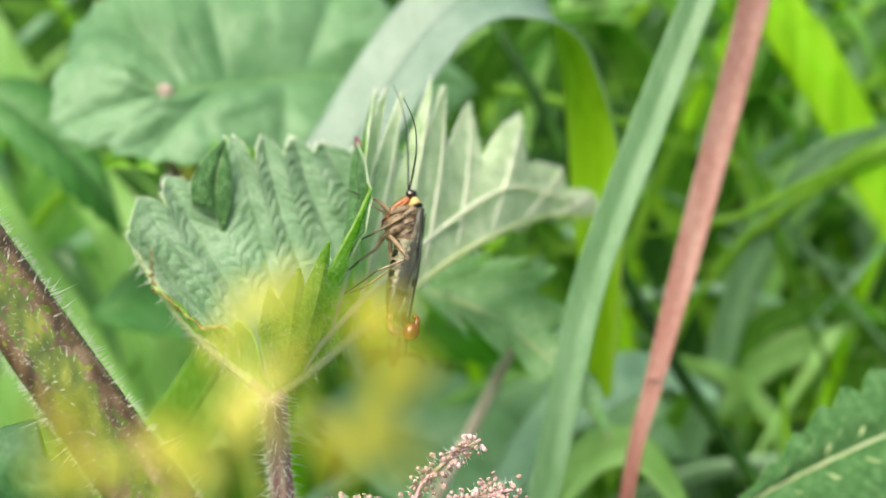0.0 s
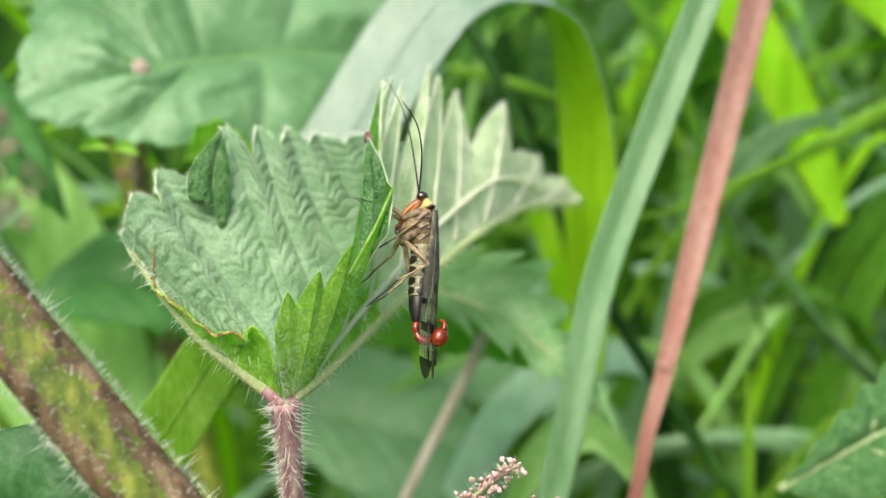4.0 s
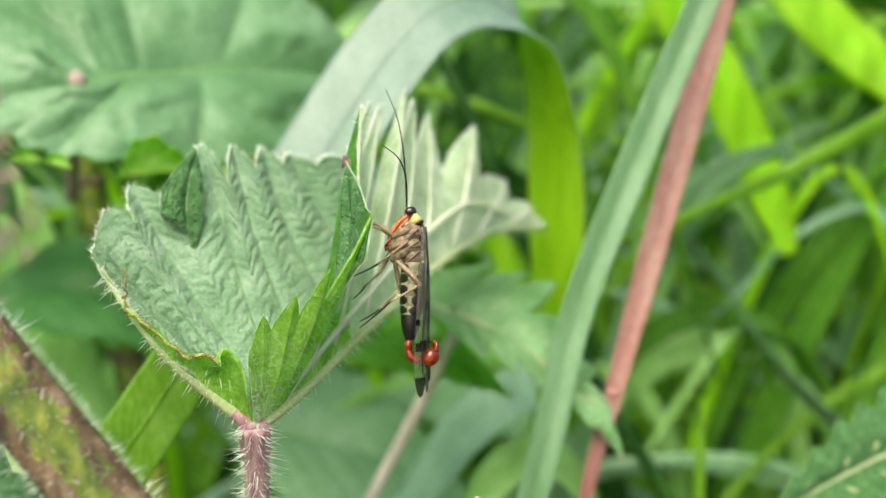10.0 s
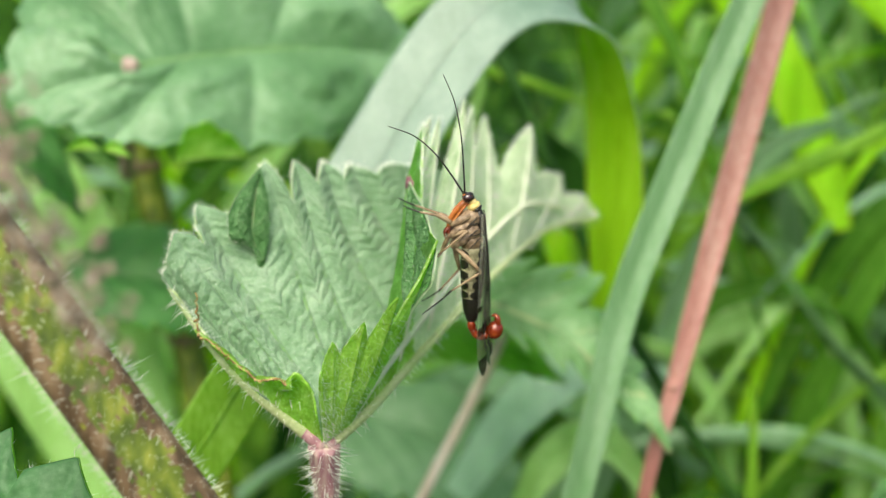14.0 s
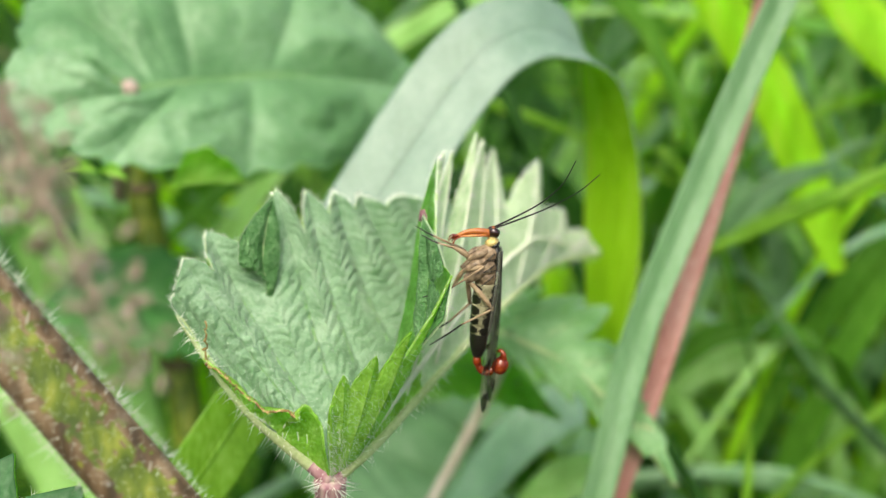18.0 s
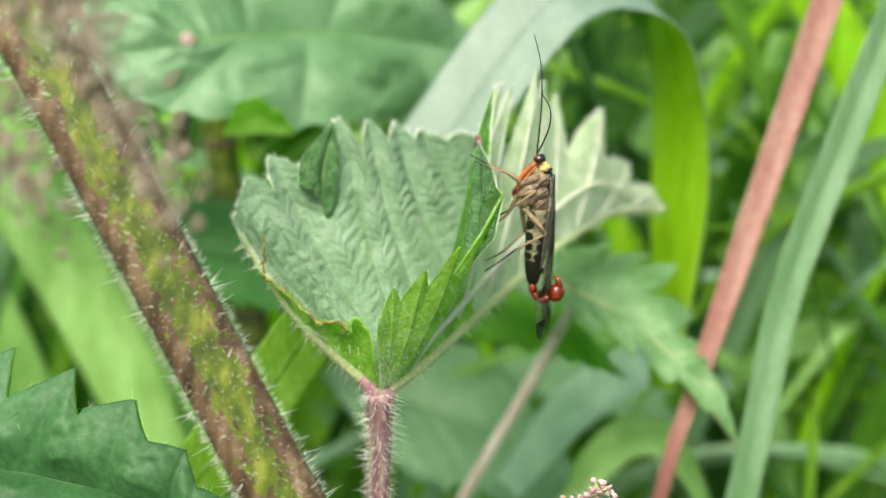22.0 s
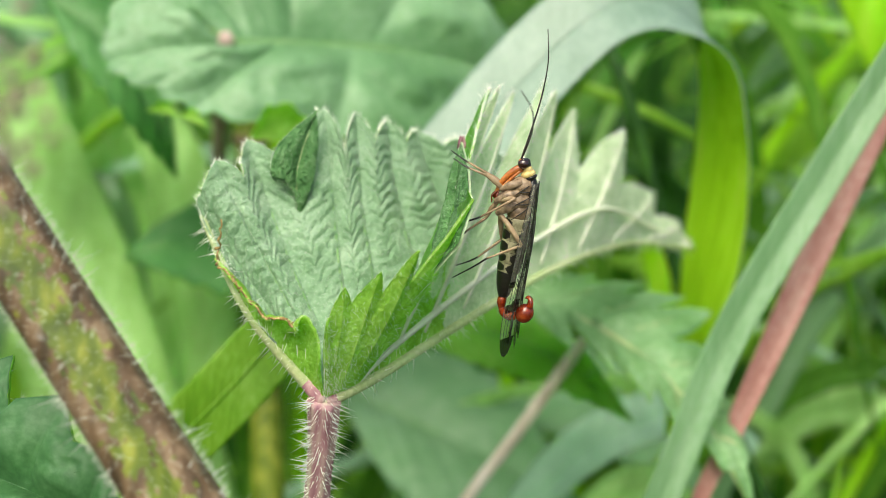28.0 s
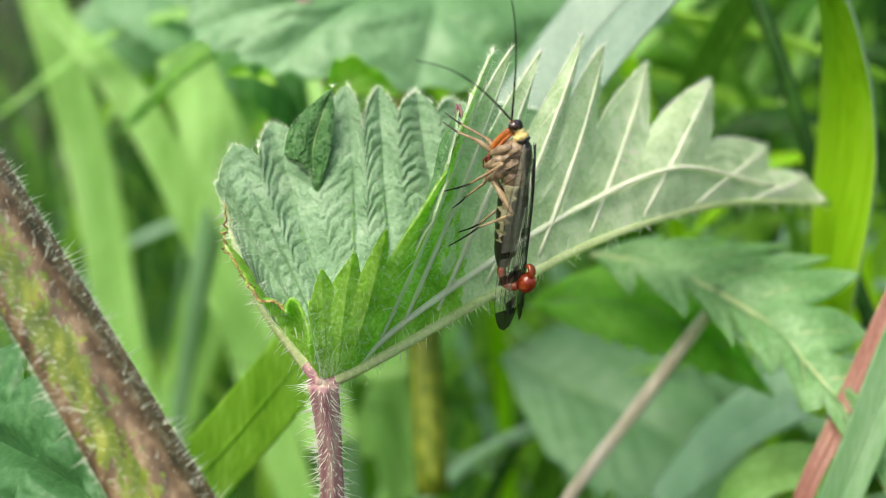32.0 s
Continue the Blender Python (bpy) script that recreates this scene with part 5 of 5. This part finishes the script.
def leg(points, label="thin tan leg with dark foot"):
    """Thigh, shin and foot."""
    p = mms(points)
    up = part("leg", tube(bmesh.new(), [p[0], p[0].lerp(p[1], 0.5) + mm(0, 0, 0.08), p[1]], [0.00019, 0.00024, 0.00014], 12, 10), LEG, fly, label)
    part("shin", tube(bmesh.new(), [p[1], p[1].lerp(p[2], 0.5), p[2]], [0.00013, 0.0001, 0.00008], 10, 8), LEG, up, "slender tan shin")
    part("foot", tube(bmesh.new(), [p[2], p[2].lerp(p[3], 0.4) + mm(0.03, 0, -0.05), p[3]], [0.00008, 0.00007, 0.00004], 10, 8), CHITIN, up, "thin dark jointed foot")
    sb = bmesh.new()
    for q, d in ((p[2], (-1, -1, 0.4)), (p[2], (-1, 1, -0.4))):
        spike(sb, q, Vector(d), 0.0004, 0.00003)
    part("spur", sb, CHITIN, up, "tiny spur")


leg([(-1.3, -0.5, 1.6), (-2.6, -0.9, 2.7), (-4.0, -0.7, 3.2), (-5.3, -0.2, 3.9)])
leg([(-1.3, 0.5, 1.6), (-2.2, 1.0, 2.4), (-4.2, 1.0, 3.5), (-5.6, 1.2, 4.4)])
leg([(-1.6, -0.6, 0.5), (-0.2, -1.5, 0.95), (-3.0, -1.2, -0.7), (-5.6, -0.4, -1.6)])
leg([(-1.6, 0.6, 0.4), (-2.6, 1.2, -1.2), (-4.2, 1.4, -2.4), (-5.4, 1.6, -3.4)])
leg([(-1.4, -0.6, -0.5), (0.4, -1.5, -2.9), (-2.4, -1.3, -4.1), (-5.2, -0.4, -6.0)])
leg([(-1.4, 0.6, -0.5), (-1.2, 1.3, -3.0), (-3.2, 1.4, -4.6), (-5.0, 1.6, -5.4)])
feelers = []
for y, bendy in ((-0.22, 0.9), (0.22, 1.4)):
    f = new("antenna")
    f.parent = fly
    f.location = mm(0.15, y, 3.85)
    bm = tube(bmesh.new(), mms([(0, 0, 0), (0.15 * bendy, y * 0.5, 2.6), (0.2 * bendy, y, 5.4), (-0.1 * bendy, y * 1.5, 8.2), (-0.9 * bendy, y * 2, 10.6)]), [0.000085, 0.00007, 0.00005, 0.000035], 44, 8, 0)
    part("antenna_thread", bm, CHITIN, f, "long thin black antenna")
    bm = bmesh.new()
    ellipsoid(bm, (0, 0, 0), mm(0.14, 0.14, 0.2), None, 10, 8)
    part("antenna_base", bm, ORANGE, f, "orange base of the antenna")
    feelers.append(f)
tagged(fly, "male scorpionfly with dark-patched wings and red tail, clinging to the leaf", "insect")


def shifted(thing_, rows):
    """Sway in the wind: seconds and millimetres away from rest."""
    walk(thing_, [(t, pose(x * MM, y * MM, z * MM)) for t, x, y, z in rows])


def motions():
    """All that moves besides the camera."""
    # scorpionfly: seconds, place in millimetres, lean to the right, tilt of the head to the eye
    body = [
        (0.0, -3.4, 94.6, 531.4, 1.5, -30), (1.0, -3.7, 94.6, 531.2, 0.8, -31), (2.0, -4.0, 94.6, 531.1, -0.5, -31), (3.0, -3.9, 94.7, 530.8, -2.0, -31),
        (4.5, -3.4, 94.9, 531.2, -4.5, -28), (6.0, -2.3, 95.2, 531.5, -5.4, -22), (7.0, -2.6, 95.2, 531.6, -6.5, -22), (8.0, -2.5, 95.2, 531.5, -6.5, -22), (9.0, -2.05, 95.2, 531.55, -5.6, -21), (10.0, -2.5, 95.2, 531.9, -8.5, -18),
        (11.0, -2.95, 95.5, 535.3, -13.3, -4), (12.0, -3.2, 95.5, 535.4, -13.0, -3), (13.0, -2.88, 95.5, 535.34, -11.2, -3), (14.0, -3.1, 95.5, 535.2, -11.5, -4), (15.0, -3.0, 95.5, 535.1, -10.0, -4), (16.5, -2.6, 95.5, 535.29, -6.1, -4),
        (17.0, -2.48, 95.5, 535.29, -4.1, -3), (18.0, -3.0, 95.5, 535.2, -7.5, -3), (19.0, -2.97, 95.5, 535.26, -9.9, -3), (20.0, -2.9, 95.5, 535.0, -9.5, -6), (21.0, -2.75, 95.5, 535.06, -8.9, -5), (22.0, -2.8, 95.5, 534.9, -9.5, -6),
        (23.0, -2.71, 95.5, 535.02, -9.3, -4), (24.5, -2.57, 95.5, 535.07, -8.3, -4), (26.5, -2.47, 95.5, 535.41, -8.8, -2), (28.0, -2.61, 95.5, 535.17, -8.6, -2), (29.0, -2.5, 95.5, 535.2, -8.0, -4), (30.0, -2.28, 95.5, 535.49, -6.4, 0), (31.0, -2.15, 95.5, 535.75, -5.9, 0), (32.0, -1.92, 95.5, 535.6, -5.6, 0)]
    walk(fly, [(t, pose(x * MM, y * MM, z * MM, tilt, lean, 0)) for t, x, y, z, lean, tilt in body])
    # the tail uncurls to the right and curls up again
    bends = [(0, 10), (3, 5), (6, 25), (6.5, 45), (7, 72), (7.3, 55), (7.6, 30), (8.2, 26), (9, 16), (10.5, 12), (11, 5), (13, 0), (16.5, 0), (19, -8), (23, -5), (28, 5), (32, 0)]
    walk(tail, [(t, pose(-0.95 * MM, 0, -7.5 * MM, 0, a, 0)) for t, a in bends])
    # antennae: seconds, turn to the left, turn towards the eye
    first = [(0, 5, 0), (1, 9, 0), (3, 6, 0), (6, 5, 0), (7, -2, 0), (9, -1, 0), (10, -1, 0), (11, 3, 0), (12, 2, 0), (13, -1, 0), (14.5, -3, 0), (16.5, 2, 0), (16.7, -25, 0), (16.9, -38, 0), (17.3, -31, 0), (17.5, -58, 0), (17.7, -77, 0), (17.9, -89, 0), (18.1, -10, 50), (18.3, 13, 10), (18.5, 20, 0), (18.9, 11, 0), (19.2, 2, 0), (20, -1, 0), (21, -2, 0), (23, -10, 0), (24.5, -6, 0), (26.5, 0, 0), (27, 4, 0), (28, -14, 0), (30, -4, 0), (31, -5, 0), (32, -4, 0)]
    other = [(0, -10, 65), (1, -25, 70), (3, -10, 60), (6, 20, 78), (7, 6, 80), (9, -10, 76), (10, 12, 66), (11, 40, 50), (12, 30, 55), (13, 32, 30), (14.5, 28, 30), (16.5, -51, 65), (16.7, -105, 20), (16.9, -128, 50), (17.3, -118, 40), (17.7, -95, 55), (17.9, -70, 60), (18.1, -33, 20), (18.3, 20, 60), (18.5, -10, 65), (19.2, -3, 60), (20, -6, 60), (21, -10, 55), (23, -10, 65), (24.5, 8, 60), (26.5, 14, 55), (27, 25, 45), (28, -9, 58), (30, 34, 30), (31, 26, 55), (32, 30, 50)]
    # it lifts its head: seconds, turn of the beak upwards
    nods = [(0, 0), (16.2, 0), (16.5, 10), (16.7, 42), (18.1, 46), (18.4, 2), (19, 0), (32, 0)]
    walk(head, [(t, Matrix.Translation(NECK) @ pose(0, 0, 0, 0, a, 0)) for t, a in nods])

    def root(t, y):
        k = max(i for i in range(len(nods) - 1) if nods[i][0] <= t)
        (t0, a0), (t1, a1) = nods[k], nods[k + 1]
        return NECK + pose(0, 0, 0, 0, a0 + (a1 - a0) * (t - t0) / (t1 - t0), 0) @ (mm(0.15, y, 3.85) - NECK)
    for f, rows, y in ((feelers[0], first, -0.22), (feelers[1], other, 0.22)):
        walk(f, [(t, Matrix.Translation(root(t, y)) @ pose(0, 0, 0, near, -left, 0)) for t, left, near in rows])
    # plants in the wind
    shifted(back_leaf, [(0, 0, 0, 0), (1, 0, 0, 0.1), (2, -0.2, 0.1, 0.3), (3, 1.6, -0.1, 0.2), (6, 3.0, -0.3, 1.2), (7, 2.0, 0, 1.4), (8, 1.9, -0.2, 0.7), (9, 1.3, -0.2, 0.4), (10, -1.1, 0.1, -0.2), (11, -1.7, 0.2, 0.2), (12, -1.2, 0.5, 1.3), (13, 0.1, 0.2, 0.7), (14, -1.7, 0.6, 1.3), (16.5, -2.2, 0.5, 0.9), (18, -2.4, 0.7, 1.2), (20, -3.4, 0.7, 1.1), (21, -3.4, 0.6, 0.7), (22, -5.2, 0.5, 0.5), (23, -2.2, 0.4, 0.7), (24, -1.6, 0.3, 0.9), (27, -1.7, 0.4, 1.3), (28, -2.9, -0.3, -0.9), (29, -1.0, 0, -0.3), (30, -3.1, -0.1, 1.1), (31, -4.4, -0.5, 1.2), (32, -6.4, -1.5, 1.6)])
    shifted(low_leaf, [(0, -7.3, 0, -0.1), (1, -8.2, 0, 0.2), (2, -7.2, 0.3, -0.3), (4, -4, 0, -1), (6, -1.3, -0.2, -1.6), (9, -0.4, -0.2, -1.0), (11, 3.5, -0.4, -0.1), (13, 0.7, -0.4, -0.9), (16.5, 1.8, -0.2, -0.1), (19, 1.9, -0.2, 0), (22, 2.1, -0.2, -0.3), (23, 2.3, -0.1, 0.3), (28, 4.0, 0.1, -0.6), (30, 5.1, 0.3, -1.3), (31, 3.9, 1.0, 0.5), (32, 5.0, 1.3, -0.7)])
    shifted(bent, [(0, -4.0, 0, 0), (1, -4.7, 0, 0), (3, -2.3, 0, 0), (6, 0.5, 0, 0), (9, -0.4, 0, 0), (11, 0.3, 0, 0), (13, 0.6, 0, 0), (17, 0, 0, 0), (19, 0.25, 0, 0), (21, 1.1, 0, 0), (23, -1.2, 0, 0), (24.5, -1.2, 0, 0), (26.5, -0.4, 0, 0), (28, 0.6, 0, 0), (30, -1.2, 0, 0), (31, -1.5, 0, 0), (32, -1.0, 0, 0)])
    shifted(red, [(0, -3.1, 0, 0), (1, -2.4, 0, 0), (3, 0, 0, 0), (6, 2.1, 0, 0), (9, -1.3, 0, 0), (11, 0.8, 0, 0), (13, 0.8, 0, 0), (16.5, -2.9, 0, 0), (17, -3.7, 0, 0), (19, -3.2, 0, 0), (21, -4.6, 0, 0), (23, -3.4, 0, 0), (24.5, -2.5, 0, 0), (28, -1.0, 0, 0), (30, 0.9, 0, 0), (31, -0.4, 0, 0), (32, -2.4, 0, 0)])
    leans = [(0, -5.1, 0), (1, -4.3, 0), (3, -2.5, 0), (6, -1.0, 0), (9, -1.5, 0), (11, 2.2, 0), (13, 0.1, 0), (16.5, -3.8, 0), (17, -4.4, 0), (18, 0.0, -1), (18.3, 2.0, -1), (18.45, 12.5, -7), (19, 12.5, -7), (21, 9.8, -5), (23, 10.0, -5), (24.5, 10.5, -5), (26.5, 6.0, -2), (28, 2.4, 0), (29, 3.5, 0), (30, 6.2, 0), (31, 6.7, 0), (31.5, 7.2, 0), (32, 9.5, 0)]
    walk(second, [(t, pose(dx * MM + 0.0295, 0.132, 0.535, 0, a, 0)) for t, dx, a in leans])
    sways = [(0, 0, 0), (1, 0, 0), (3, -0.5, -2.8), (6, -2.3, -2.6), (7, -1.6, -4.4), (8, -3.2, -8.0), (9, -2.8, -6.8), (10, -1.5, -3.3), (11, -0.5, -6.5), (12, -0.7, -6.5), (13, -1.0, 0.5), (14, -0.2, 0.6), (17, -0.9, -2.4), (18, -0.6, -6), (19, -1.0, -7.5), (20, 0.6, 4.5), (21, 0.2, 2.6), (22, 0.7, 4.5), (23, 0.2, 2), (27, -0.9, -2.3), (28, -2.0, -7.5), (29, -1.0, -1.3), (30, -0.8, -3.3), (31, -0.8, -5.8), (32, -0.1, -7.3)]
    walk(stem, [(t, pose(dx * MM - 0.0270, 0.0800, 0.5220, 0, a, 0)) for t, dx, a in sways])
    shifted(corner_leaf, [(0, 0.4, 0, -0.4), (3, 1.5, 0, 0.5), (8, 0.6, 0, 1.8), (14, 0, 0, 1.5), (19, 0, 0, 1.5), (22, -0.5, 0, 0), (23, 0, 0, 0.4), (28, 0.2, 0, -1.4), (30, -0.5, 0, -0.5), (32, -1.8, 0, -1.4)])
    shifted(serrate, [(0, 1.5, 0, -0.8), (1, 2.2, 0.2, -0.8), (3, 6.5, 0.1, 0), (6, 12, -0.9, 1.5), (9, 11, -1.2, 0.5), (13, 15, -1.1, 0), (16.5, 17, 0, -3), (32, 18, 0, -6)])
    shifted(small_leaf, [(0, 0, 0, -3.5), (18.5, 0, 0, -3.5), (19.5, 0, 0, 0), (20.5, 0, 0, -0.6), (21.5, 0, 0, -3.5), (32, 0, 0, -3.5)])
    for one in catkins:
        shifted(one, [(0, 0, 0, 0), (2, 0, 0, 0), (3.5, 0.2, 0, -1.0), (20, 0.5, 0, -2.2), (32, 0.5, 0, -2.2)])
    shifted(yellow, [(0, 0, 0, 0), (0.5, -0.6, 0, -0.8), (1.0, -1.4, 0, -1.6), (1.5, -2.6, 0, -2.2), (2.0, -3.6, 0, -3.0), (2.6, -6.5, 0, -6.5), (3.5, -13, 0, -15), (5.5, -18, 0, -22), (32, -18, 0, -22)])


motions()
